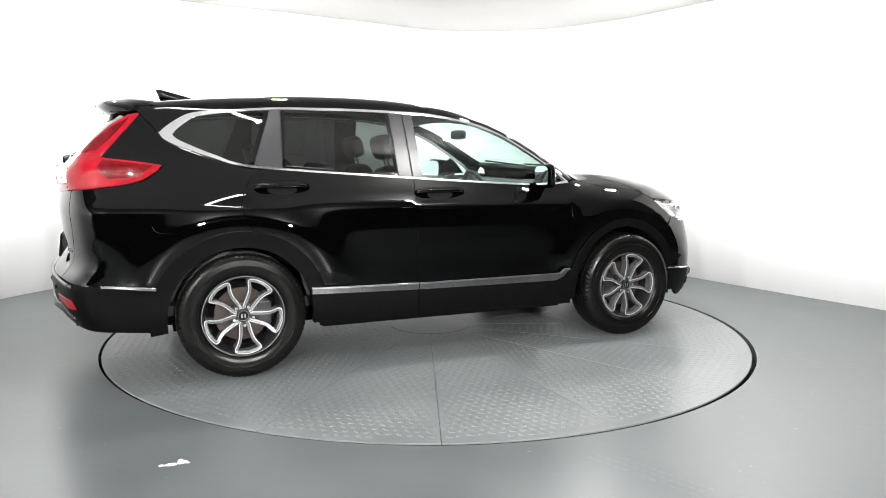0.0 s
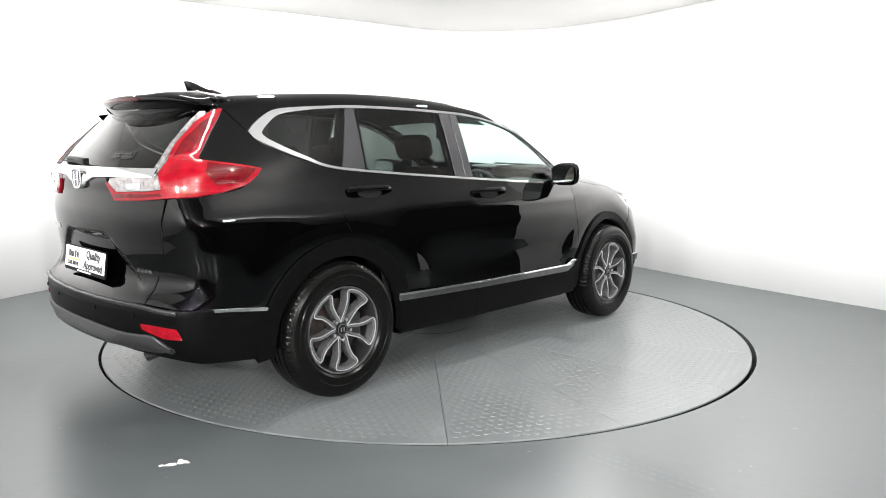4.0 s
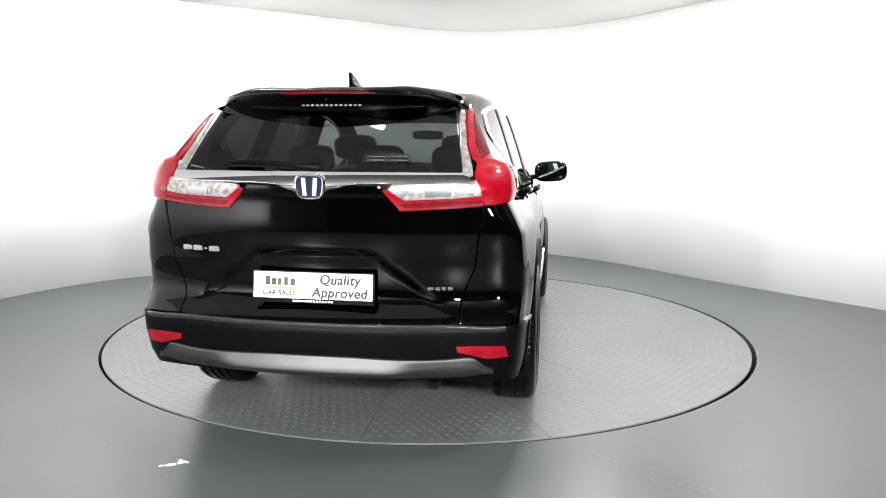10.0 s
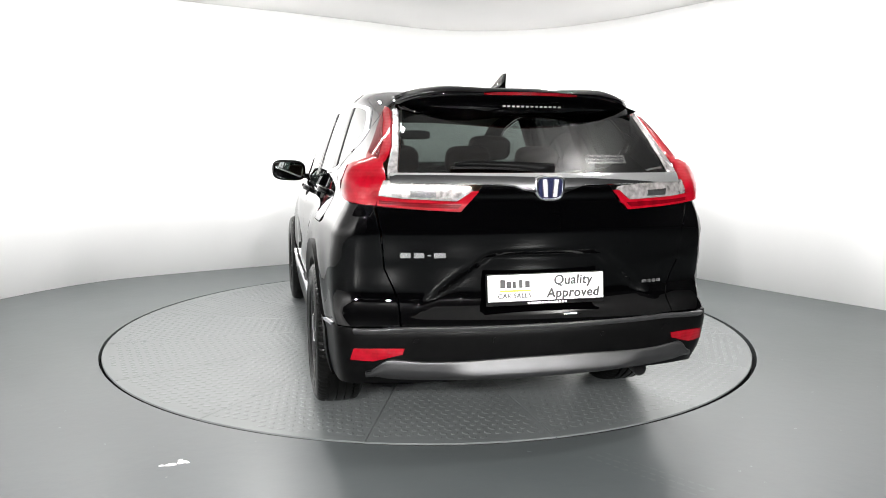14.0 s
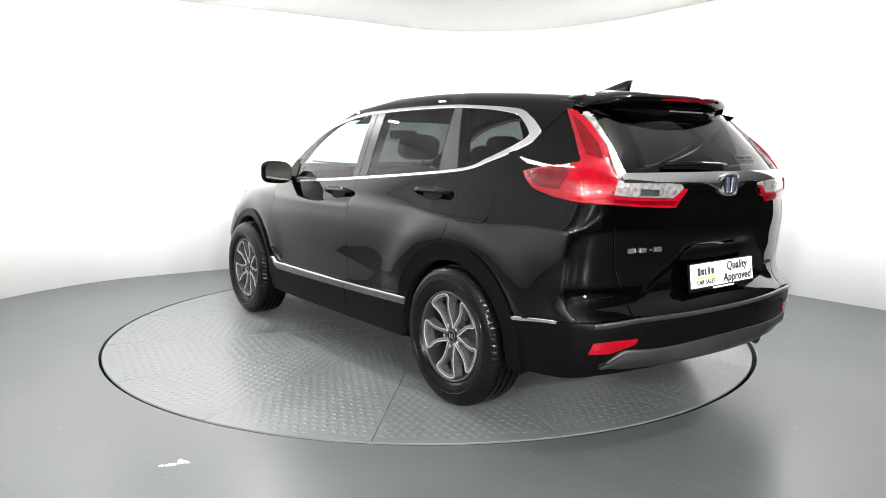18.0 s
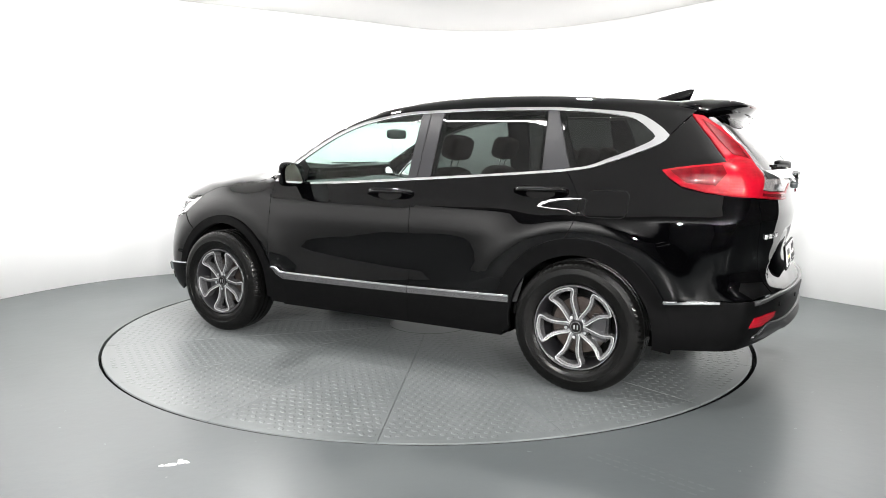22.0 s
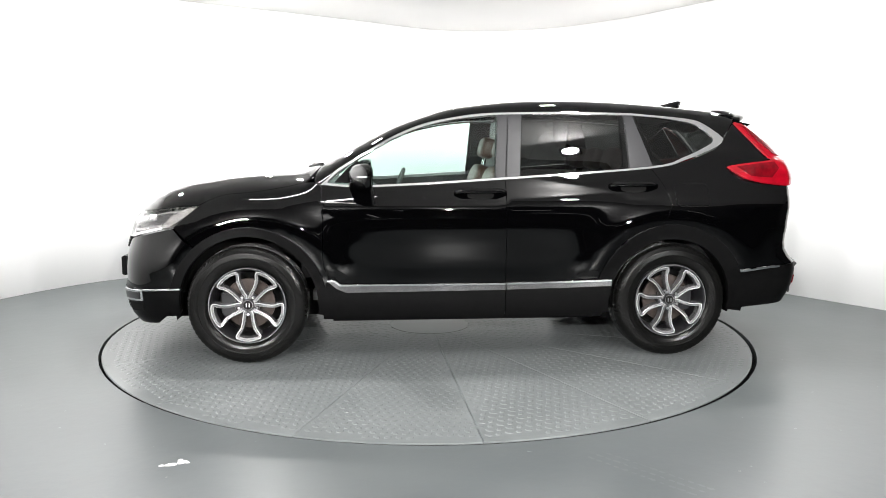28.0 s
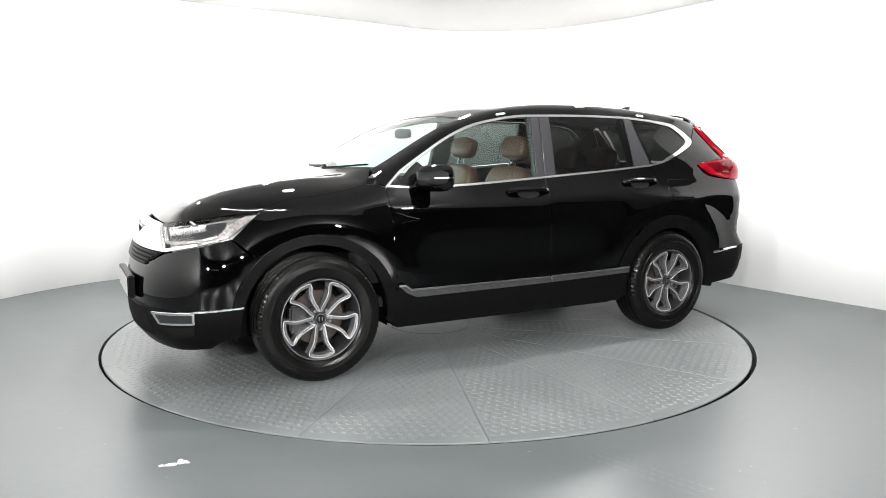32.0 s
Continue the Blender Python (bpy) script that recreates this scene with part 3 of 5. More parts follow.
# lines shared by neighbouring panels, left side
HOOD_EDGE = [np.array(p) for p in curve([tuple(S(1.63, 0.968)), tuple(S(1.49, 1.028)), tuple(S(1.29, 1.050)), tuple(S(1.11, 1.080)), tuple(S(0.985, 1.108))], 5)]
FENDER_DOOR = side_line([(0.885, 1.093), (0.872, 0.9), (0.873, 0.64), (0.845, 0.545), (0.80, 0.46), (0.79, 0.30)], 4)
REAR_DOOR = side_line([(-1.215, 1.203), (-1.29, 1.09), (-1.315, 1.0), (-1.30, 0.93), (-1.25, 0.845)], 4)


def skin_panels():
    # front door, rear door
    low = [S(x, belt(x) - 0.001) for x in np.linspace(0.86, -0.262, 14)]
    bline = side_line([(-0.262, 1.13), (-0.262, 0.7), (-0.258, 0.30)], 4)
    panel("front_door", low + bline + FENDER_DOOR[::-1], "side", M_PAINT, car)
    low = [S(x, belt(x) - 0.001) for x in np.linspace(-0.262, -1.21, 14)]
    a = [S(*q) for q in arch(-1.3315, R_R + 0.05, 82, 10)]
    panel("rear_door", low + REAR_DOOR[1:] + a + [S(-0.88, 0.30)] + bline[::-1], "side", M_PAINT, car)
    # wing between door, bonnet, lamp and wheel
    a = [S(*q) for q in arch(1.3315, R_F + 0.05, 175, 48)]
    wing = [S(0.80, 0.46)] + FENDER_DOOR[::-1][4:] + [S(0.93, 1.112)] + HOOD_EDGE[::-1] + [S(1.688, 0.917), S(1.785, 0.831), S(1.663, 0.722)] + a[::-1]
    panel("front_wing", wing, "side", M_PAINT, car)
    # rear quarter
    a = [S(*q) for q in arch(-1.3315, R_R + 0.05, 82, 155)]
    low = side_line([(-1.215, 1.201), (-1.457, 1.256), (-1.66, 1.333), TIP], 4)
    lamp_front = [S(-1.826, 1.505), S(-1.93, 1.385), S(-2.01, 1.29), S(-2.045, 1.262), S(-1.97, 1.252), S(-1.80, 1.232), S(-1.722, 1.218), S(-1.76, 1.185), S(-1.83, 1.142), S(-1.95, 1.115), S(-2.07, 1.10), B(0.77, 1.094), B(0.715, 1.088)]
    quarter = REAR_DOOR[::-1] + low[1:] + lamp_front + [B(0.69, 0.98), B(0.675, 0.83), B(0.62, 0.605)] + [S(-2.08, 0.588), S(-1.78, 0.556)] + a[::-1]
    panel("rear_quarter", quarter, "rear", M_PAINT, car)
    # roof with its pillars
    top = [S(x, z + 0.002) for x, z in curve(HIGH, 4)]
    glass_edge = WS_EDGE
    left = [S(-1.826, 1.507), S(*TIP)] + top + [S(0.885, 1.100), S(0.93, 1.118)] + glass_edge
    right = mirrored(left)[::-1]
    back = [B(y, 1.545) for y in np.linspace(-0.5, 0.5, 12)]
    panel("roof", left + right + back, "tube", M_PAINT, car, both=False, step=0.05)
    # windscreen
    panel("windscreen", WS_EDGE + mirrored(WS_EDGE)[::-1] + WS_FOOT, "tube", M_CLEAR, car, "pale green clear windscreen", both=False, lift=-0.003, depth=0.006, step=0.07)
    # bonnet
    nose = [F(y, 0.926 - 0.07 * abs(y)) for y in np.linspace(-0.40, 0.40, 13)]
    left = HOOD_EDGE[::-1] + [S(1.74, 0.961), S(1.86, 0.945), S(1.945, 0.931)]
    foot = [T(1.03 - 0.40 * y * y, y) for y in np.linspace(-0.58, 0.58, 13)]
    panel("bonnet", foot + left + nose[::-1] + mirrored(left)[::-1], "tube", M_PAINT, car, both=False, step=0.05)
    # tailgate
    edge = [B(0.705, 1.085), B(0.686, 0.98), B(0.672, 0.83), B(0.617, 0.605)]
    gate = edge + [B(y, 0.602) for y in np.linspace(0.5, -0.5, 11)] + mirrored(edge)[::-1] + [B(-0.37, 1.067), B(-0.30, 1.15), B(-0.28, 1.176), B(-0.1, 1.176), B(0.1, 1.176), B(0.28, 1.176), B(0.30, 1.15), B(0.37, 1.067)]
    panel("tailgate", gate, "rear", M_PAINT, car, both=False, step=0.016)
    left = [B(0.615, 1.222), B(0.59, 1.32), B(0.565, 1.43), B(0.54, 1.52)]
    panel("rear_window", left + mirrored(left)[::-1], "rear", M_TINT, car, "dark privacy rear window", both=False, lift=-0.002, depth=0.005)
    # bumpers
    a = [S(*q) for q in arch(-1.3315, R_R + 0.05, 155, 180, 6)]
    lb = a + [S(-1.80, 0.30), S(-1.95, 0.315)] + [B(0.74, 0.345)]
    ub = [S(-1.78, 0.552), S(-2.08, 0.584), B(0.62, 0.60)]
    panel("rear_bumper", ub + mirrored(ub)[::-1] + mirrored(lb) + [B(-0.4, 0.362), B(0, 0.362), B(0.4, 0.362)] + lb[::-1], "rear", M_CLAD, car, "matt black plastic rear bumper", both=False, lift=0.004)
    a = [S(*q) for q in arch(1.3315, R_F + 0.05, 47, 5, 10)]
    lb = [S(1.667, 0.720)] + a + [S(1.82, 0.30), S(1.9, 0.235)]
    ub = [S(1.788, 0.828), S(1.87, 0.808), S(1.953, 0.786), F(0.54, 0.742), F(0.45, 0.70)]
    panel("front_bumper", [F(0.2, 0.69), F(0.45, 0.70)] + ub[::-1] + lb + [F(0.6, 0.22), F(0.3, 0.22), F(0, 0.22), F(-0.3, 0.22), F(-0.6, 0.22)] + mirrored(lb)[::-1] + mirrored(ub), "front", M_PAINT, car, both=False)


WS_EDGE = [np.array(p) for p in curve([tuple(T(0.905, 0.605)), tuple(T(0.70, 0.60)), tuple(T(0.45, 0.575)), tuple(T(0.25, 0.555))], 5)]
WS_FOOT = [T(1.045 - 0.36 * y * y, y) for y in np.linspace(-0.58, 0.58, 13)]
skin_panels()


def cladding():
    for cx, r0, r1, a0, a1, y in ((1.3315, R_F, 0.484, 187, -8, 0), (-1.3315, R_R, 0.50, 188, -8, 0)):
        o = [S(*q) for q in arch(cx, r1, a0, a1, 40)]
        i = [S(*q) for q in arch(cx, r0, a1, a0, 40)]
        panel("arch_trim", o + i, "side", M_CLAD, car, "matt black plastic wheel arch trim", gap=0, lift=0.014, depth=0.05, step=0.05)
    for x0, x1 in ((0.825, -0.256), (-0.264, -0.935)):
        top = 0.485 if x0 > 0 else 0.495
        front = x0 > 0
        up = [S(x, top) for x in np.linspace(x0 - (0.03 if front else 0), x1, 14)]
        panel("sill_trim", up + [S(x1 if front else -0.885, 0.272), S(x0 + (0.05 if front else 0), 0.272)] + ([S(x0 + 0.045, 0.40), S(x0 + 0.03, 0.50)] if front else []), "side", M_CLAD, car, "matt black plastic sill trim", gap=0.0, lift=0.016, depth=0.04)
        if front:
            edge = [(0.842, 0.520), (0.805, 0.520), (0.765, 0.489), (0.2, 0.489), (x1, 0.489)]
            face = [(0.842, 0.510), (0.812, 0.510), (0.770, 0.479), (0.2, 0.479), (x1, 0.479), (x1, 0.448), (0.2, 0.444), (0.735, 0.440), (0.795, 0.466)]
        else:
            edge = [(x0, 0.490), (-0.6, 0.496), (x1, 0.507)]
            face = [(x0, 0.480), (-0.6, 0.486), (x1, 0.497), (x1, 0.466), (-0.6, 0.456), (x0, 0.449)]
        strip = panel("sill_strip", [S(*q) for q in face], "side", M_SILLF, car, "dark satin sill strip with a bright edge", gap=0, lift=0.024, depth=0.02, step=0.04)
        rim = edge + [(x + (0.006 if front and k < 3 else 0), z - 0.0085) for k, (x, z) in reversed(list(enumerate(edge)))]
        panel("strip_edge", [S(*q) for q in rim], "side", M_CHROME, car, "bright edge of the sill strip", gap=0, lift=0.027, depth=0.02, step=0.04)


cladding()


def under():
    bm = bmesh.new()
    box(bm, -1.7, 1.95, -0.60, 0.60, 0.24, 0.40)
    box(bm, -2.15, -1.7, -0.55, 0.55, 0.40, 0.5)
    box(bm, -0.85, 0.82, -0.80, 0.80, 0.24, 0.42)
    part("underbody", bm, M_INNER, car, "black underbody")


under()


# ---- wheels ----
def sweep_loop(path, profile, closed=True):
    """Sweeps a profile of (across, depth) along a flat closed path of (x, z, y)."""
    bm = bmesh.new()
    n = len(path)
    rings = []
    for i in range(n):
        p = Vector((path[i][0], path[i][1]))
        a, b = path[i - 1 if closed or i else 0], path[(i + 1) % n if closed or i < n - 1 else i]
        t = (Vector((b[0], b[1])) - Vector((a[0], a[1]))).normalized()
        o = Vector((t.y, -t.x))
        rings.append([bm.verts.new((p.x + o.x * u, path[i][2] + d, p.y + o.y * u)) for u, d in profile])
    for i in range(n if closed else n - 1):
        a, b = rings[i], rings[(i + 1) % n]
        for k in range(len(profile) - 1):
            bm.faces.new((a[k], b[k], b[k + 1], a[k + 1]))
    return bm


def petal(angle):
    half = [(0.034, 0.0205), (0.050, 0.0285), (0.075, 0.0315), (0.105, 0.0355), (0.135, 0.0425), (0.158, 0.0535), (0.178, 0.0685), (0.193, 0.0745), (0.203, 0.0715), (0.2125, 0.0540), (0.2185, 0.028)]
    full = half + [(0.222, 0.0)] + [(u, -w) for u, w in reversed(half)]
    c, s = math.cos(math.radians(angle)), math.sin(math.radians(angle))
    pts = []
    for u, w in full:
        y = 0.080 + 0.020 * ((u * u + w * w) / 0.05)
        pts.append((u * c - w * s, u * s + w * c, y))
    return pts


def tyre_mesh():
    bm = bmesh.new()
    n = 210
    prof = [(0.233, 0.085), (0.240, 0.104), (0.252, 0.114), (0.268, 0.119), (0.290, 0.1225), (0.292, 0.1245), (0.296, 0.1245), (0.298, 0.1225), (0.325, 0.119), (0.340, 0.113), (0.3505, 0.105), (0.358, 0.094), (0.362, 0.082), (0.3645, 0.068),
            (0.357, 0.066), (0.357, 0.058), (0.3655, 0.056), (0.366, 0.028), (0.358, 0.026), (0.358, 0.016), (0.366, 0.014), (0.366, -0.014), (0.358, -0.016),
            (0.358, -0.026), (0.366, -0.028), (0.3655, -0.056), (0.357, -0.058), (0.357, -0.066), (0.3645, -0.068), (0.358, -0.094), (0.335, -0.112), (0.25, -0.112), (0.233, -0.09)]
    rings = []
    for r, y in prof:
        lug = 0.345 < r and 0.06 < abs(y) < 0.108
        rings.append([bm.verts.new(((r - (0.0035 if lug and i % 3 == 0 else 0)) * math.cos(2 * math.pi * i / n), y, (r - (0.0035 if lug and i % 3 == 0 else 0)) * math.sin(2 * math.pi * i / n))) for i in range(n)])
    for a, b in zip(rings, rings[1:]):
        for i in range(n):
            bm.faces.new((a[i], a[(i + 1) % n], b[(i + 1) % n], b[i]))
    return bm


def disc_bm(r0, r1, y0, y1, n=48):
    bm = bmesh.new()
    lathe(bm, [(r0, y0), (r1, y0), (r1, y1), (r0, y1)] if r0 else [(0.0001, y0), (r1, y0), (r1, y1), (0.0001, y1)], n)
    return bm


WHEEL = {}


def wheel_meshes():
    def keep(key, bm, mat, smooth):
        ob = part(key, bm, mat, None, "", smooth)
        WHEEL[key] = ob.data
        bpy.data.objects.remove(ob)

    keep("tyre", tyre_mesh(), M_TYRE, False)
    bm = bmesh.new()
    lathe(bm, [(0.236, 0.098), (0.233, 0.106), (0.227, 0.106), (0.223, 0.094), (0.216, 0.075), (0.205, 0.02), (0.20, -0.09)], 96)
    keep("rim", bm, M_ALLOYD, True)
    keep("rim_edge", disc_bm(0.2285, 0.2325, 0.104, 0.1066, 96), M_ALLOYS, False)
    loop = petal(90)
    # broad grey arm that slopes into the opening, with a thin machined line along its outer edge
    keep("spoke", sweep_loop(loop, [(-0.007, -0.052), (-0.0030, -0.0016), (0.0030, -0.0016), (0.0170, -0.0035), (0.0205, -0.052)], False), M_ALLOYS, False)
    keep("spoke_edge", sweep_loop(loop, [(-0.0031, -0.0030), (-0.0024, 0.0006), (0.0022, 0.0006), (0.0030, -0.0030)], False), M_ALLOY, False)
    keep("hub", disc_bm(0, 0.070, 0.03, 0.072, 40), M_ALLOYD, False)
    keep("hub_cap", disc_bm(0, 0.030, 0.076, 0.086, 32), M_GAP, False)
    keep("cap_ring", disc_bm(0.027, 0.0305, 0.084, 0.0875, 32), M_ALLOYS, False)
    bm = bmesh.new()
    for u in (-0.009, 0.009):
        box(bm, u - 0.0035, u + 0.0035, 0.086, 0.0885, -0.012, 0.012)
    keep("cap_mark", bm, M_CHROME, False)
    keep("wheel_nut", disc_bm(0, 0.0095, 0.07, 0.088, 6), M_CHROME, False)
    keep("brake_disc", disc_bm(0.07, 0.155, -0.005, 0.018, 64), M_DISC, False)
    bm = bmesh.new()
    box(bm, 0.07, 0.165, -0.02, 0.045, -0.075, 0.075, 0.012)
    keep("brake_caliper", bm, M_ALLOYD, False)
    keep("wheel_back", disc_bm(0, 0.20, -0.07, -0.06, 48), M_INNER, False)


wheel_meshes()


def wheel(x, side, spin):
    w = new("wheel")
    w.parent = car
    w["label"] = "ten-arm two-tone alloy wheel with a black tyre"
    w.location = (x, side * 0.797, 0.366)
    w.rotation_euler = (0, 0, 0 if side > 0 else math.pi)

    def add(key, label="", turn=0.0, x=0.0, z=0.0):
        ob = new(key, WHEEL[key])
        ob.parent = w
        ob.rotation_euler = (0, math.radians(turn), 0)
        ob.location = (x, 0, z)
        if label:
            ob["label"] = label

    add("tyre", "black rubber tyre")
    add("rim", "dark grey alloy rim")
    add("rim_edge", "grey rim lip")
    for k in range(5):
        a = spin + 72 * k
        add("spoke", "", a)
        add("spoke_edge", "bright machined spoke edge", a)
        t = math.radians(a - 90)
        add("wheel_nut", "chrome wheel nut", 0, 0.057 * math.cos(t), -0.057 * math.sin(t))
    for key in ("hub", "hub_cap", "cap_ring", "cap_mark", "wheel_back"):
        add(key)
    add("brake_disc", "rust-tinged steel brake disc")
    add("brake_caliper", "", 180 if x < 0 else 0)


for wx, ws, sp in ((1.3315, 1, 180), (-1.3315, 1, 170), (1.3315, -1, 200), (-1.3315, -1, 186)):
    wheel(wx, ws, sp)


# ---- rear of the car ----
def words(name, text, size, m, mat, parent, label="", extrude=0.0008):
    c = bpy.data.curves.new(name, "FONT")
    c.offset = 0.0014 if size > 0.04 else 0.0007
    c.shear = 0.12
    c.space_character = 1.06
    c.body, c.size, c.extrude, c.align_x, c.align_y = text, size, extrude, "CENTER", "CENTER"
    tmp = bpy.data.objects.new(name, c)
    me = bpy.data.meshes.new_from_object(tmp)
    bpy.data.objects.remove(tmp)
    me.materials.append(mat)
    ob = new(name, me)
    ob.parent = parent
    ob.matrix_local = m
    if label:
        ob["label"] = label
    return ob


def loft(sections, cap=True, loop=True):
    bm = bmesh.new()
    rings = [[bm.verts.new(tuple(p)) for p in s] for s in sections]
    n = len(rings[0])
    for a, b in zip(rings, rings[1:]):
        for i in range(n if loop else n - 1):
            bm.faces.new((a[i], a[(i + 1) % n], b[(i + 1) % n], b[i]))
    if cap:
        bm.faces.new(rings[0][::-1])
        bm.faces.new(rings[-1])
    return bm


def spoiler():
    secs = []
    for y in np.linspace(-0.562, 0.562, 45):
        a = abs(y) / 0.562
        zr = float(spl(SPINE, -1.74)) - 0.045 * y * y
        drop = 0.010 * a ** 4 + 0.022 * a ** 10
        tip = -2.085 + 0.13 * a ** 2 + 0.07 * a ** 8
        hump = 0.012 * math.exp(-((abs(y) - 0.36) / 0.12) ** 2)
        z0 = zr + 0.004 - drop
        low = 1.462 - 0.018 * math.exp(-((abs(y) - 0.30) / 0.14) ** 2) + 0.03 * a ** 8
        secs.append([(-1.74, y, z0), (-1.86, y, z0 - 0.003 + hump), (tip + 0.05, y, z0 - 0.016 + hump), (tip + 0.008, y, z0 - 0.026 + hump * 0.6), (tip, y, z0 - 0.036),
                     (tip + 0.006, y, z0 - 0.048), (tip + 0.03, y, z0 - 0.072), (tip + 0.05 + 0.02, y, (z0 + low) / 2 - 0.03), (-2.015 + 0.13 * y * y, y, low + 0.008), (-1.985 + 0.13 * y * y, y, low), (-1.80, y, low + 0.04)])
    ob = part("spoiler", loft(secs), M_PAINT, car, "glossy black roof spoiler", True)
    return ob


spoiler()


def rear_parts():
    # third stop lamp in the spoiler's lip
    secs = []
    for y in np.linspace(-0.215, 0.215, 13):
        x, z = -2.088 + 0.16 * (y / 0.6) ** 2 * 1.0, float(spl(SPINE, -1.74)) - 0.038 - 0.07 * y * y
        h = 0.0075 * (1 - 0.6 * (abs(y) / 0.215) ** 6)
        secs.append([(x + 0.03, y, z + h), (x - 0.001, y, z + h * 0.7), (x + 0.003, y, z - h), (x + 0.03, y, z - h)])
    part("stop_lamp", loft(secs), M_RED2, car, "narrow red high stop lamp")
    # unreadable small writing under it
    bm = bmesh.new()
    for k in range(13):
        y = -0.148 + 0.0215 * k
        box(bm, -2.0455, -2.043, y, y + 0.012, 1.503, 1.510)
    part("small_writing", bm, M_GREYTAG, car, "small pale writing")
    # chrome bar across the tailgate
    up = [B(y, 1.214) for y in np.linspace(0.645, -0.645, 27)]
    dn = [B(y, 1.178 - 0.030 * math.exp(-(y / 0.12) ** 4) - 0.008 * math.exp(-(y / 0.22) ** 2)) for y in np.linspace(-0.645, 0.645, 27)]
    panel("chrome_bar", up + dn, "rear", M_CHROME, car, "bright chrome bar across the tailgate", both=False, gap=0, lift=0.016, depth=0.03, step=0.04)
    # badge
    x0 = B(0, 1.165)[0] - 0.022
    bm = bmesh.new()
    ring = []
    for k in range(40):
        a = 2 * math.pi * k / 40
        c, s = math.cos(a), math.sin(a)
        w = 0.062 + 0.008 * s
        ring.append((w * math.copysign(abs(c) ** 0.55, c), 0.052 * math.copysign(abs(s) ** 0.55, s)))
    outer = [bm.verts.new((x0, u, 1.163 + v)) for u, v in ring]
    inner = [bm.verts.new((x0 - 0.002, u * 0.86, 1.163 + v * 0.84)) for u, v in ring]
    back = [bm.verts.new((x0 + 0.03, u * 1.02, 1.163 + v * 1.02)) for u, v in ring]
    deep = [bm.verts.new((x0 + 0.006, u * 0.84, 1.163 + v * 0.82)) for u, v in ring]
    for a, b in ((back, outer), (outer, inner), (inner, deep)):
        for k in range(40):
            bm.faces.new((a[k], a[(k + 1) % 40], b[(k + 1) % 40], b[k]))
    badge = part("badge", bm, M_CHROME, car, "chrome framed maker's badge", True)
    bm = bmesh.new()
    bm.faces.new([bm.verts.new((x0 + 0.003, u * 0.85, 1.163 + v * 0.83)) for u, v in ring])
    part("badge_field", bm, M_BLUE, badge, "dark blue enamel field")
    bm = bmesh.new()
    for sgn in (-1, 1):
        secs = [[(x0 - 0.002, sgn * (0.020 + 0.006 * t) + u, 1.163 - 0.036 + 0.072 * t) for u in (-0.009, 0.009)] + [(x0 + 0.004, sgn * (0.020 + 0.006 * t) + u, 1.163 - 0.036 + 0.072 * t) for u in (0.009, -0.009)] for t in (0, 1)]
        b2 = loft(secs)
        me = bpy.data.meshes.new("tmp")
        b2.to_mesh(me)
        b2.free()
        bm.from_mesh(me)
        bpy.data.meshes.remove(me)
    part("badge_bars", bm, M_SILL, badge, "plain chrome bars")
    # number plate panel
    plate = new("number_plate")
    plate.parent = car
    plate["label"] = "white dealer plate in a black holder"
    plate.matrix_local = pose(-2.296, 0.0, 0.746, 0, 7, 0)
    bm = bmesh.new()
    box(bm, 0.0, 0.012, -0.266, 0.266, -0.072, 0.062, 0.003)
    part("holder", bm, M_CLAD, plate, "black plastic plate holder")
    bm = bmesh.new()
    box(bm, -0.003, 0.001, -0.259, 0.259, -0.053, 0.057, 0.001)
    part("plate_face", bm, M_WHITE, plate)
    face = Matrix.Translation((-0.0045, 0, 0)) @ Matrix(((0, 0, -1, 0), (-1, 0, 0, 0), (0, 1, 0, 0), (0, 0, 0, 1)))
    words("plate_text", "Quality", 0.056, face @ Matrix.Translation((0.118, 0.028, 0)), M_INK, plate)
    words("plate_text", "Approved", 0.056, face @ Matrix.Translation((0.118, -0.026, 0)), M_INK, plate)
    words("plate_text", "CAR SALES", 0.029, face @ Matrix.Translation((-0.145, -0.031, 0)), M_INK, plate)
    bm = bmesh.new()
    for k, (w, h) in enumerate(((0.022, 0.036), (0.021, 0.028), (0.014, 0.028), (0.016, 0.034), (0.020, 0.028))):
        y = 0.206 - 0.0275 * k
        box(bm, -0.0045, -0.0025, y - w, y, 0.002, 0.002 + h)
    part("plate_logo", bm, M_INK, plate, "black logo bars")
    bm = bmesh.new()
    box(bm, -0.0045, -0.0025, 0.072, 0.208, -0.014, -0.006)
    part("plate_line", bm, M_YELLOW, plate, "yellow line")
    bm = bmesh.new()
    for k in range(14):
        y = 0.085 - 0.0128 * k
        box(bm, -0.0022, -0.0008, y - 0.009, y, -0.067, -0.059)
    part("holder_writing", bm, M_WHITE, plate, "small white writing")
    # model writing and hybrid mark, as plain bars
    for name, y0, z0, dims in (("model_writing", 0.612, 0.888, ((0.044, 0.022), (0.044, 0.022), (0.016, 0.006), (0.050, 0.022))), ("hybrid_mark", -0.478, 0.742, ((0.026, 0.014), (0.020, 0.014), (0.018, 0.014), (0.022, 0.014)))):
        o = new(name)
        o.parent = car
        o["label"] = "chrome writing on the tailgate"
        y = y0
        for w, h in dims:
            x = B(y - w / 2, z0)[0]
            bm = bmesh.new()
            box(bm, x - 0.006, x + 0.01, y - w, y, z0 - h / 2, z0 + h / 2, 0.002)
            part("letter_bar", bm, M_SILL if name == "model_writing" else M_SATIN, o)
            y -= w + 0.010 if name == "model_writing" else w + 0.006
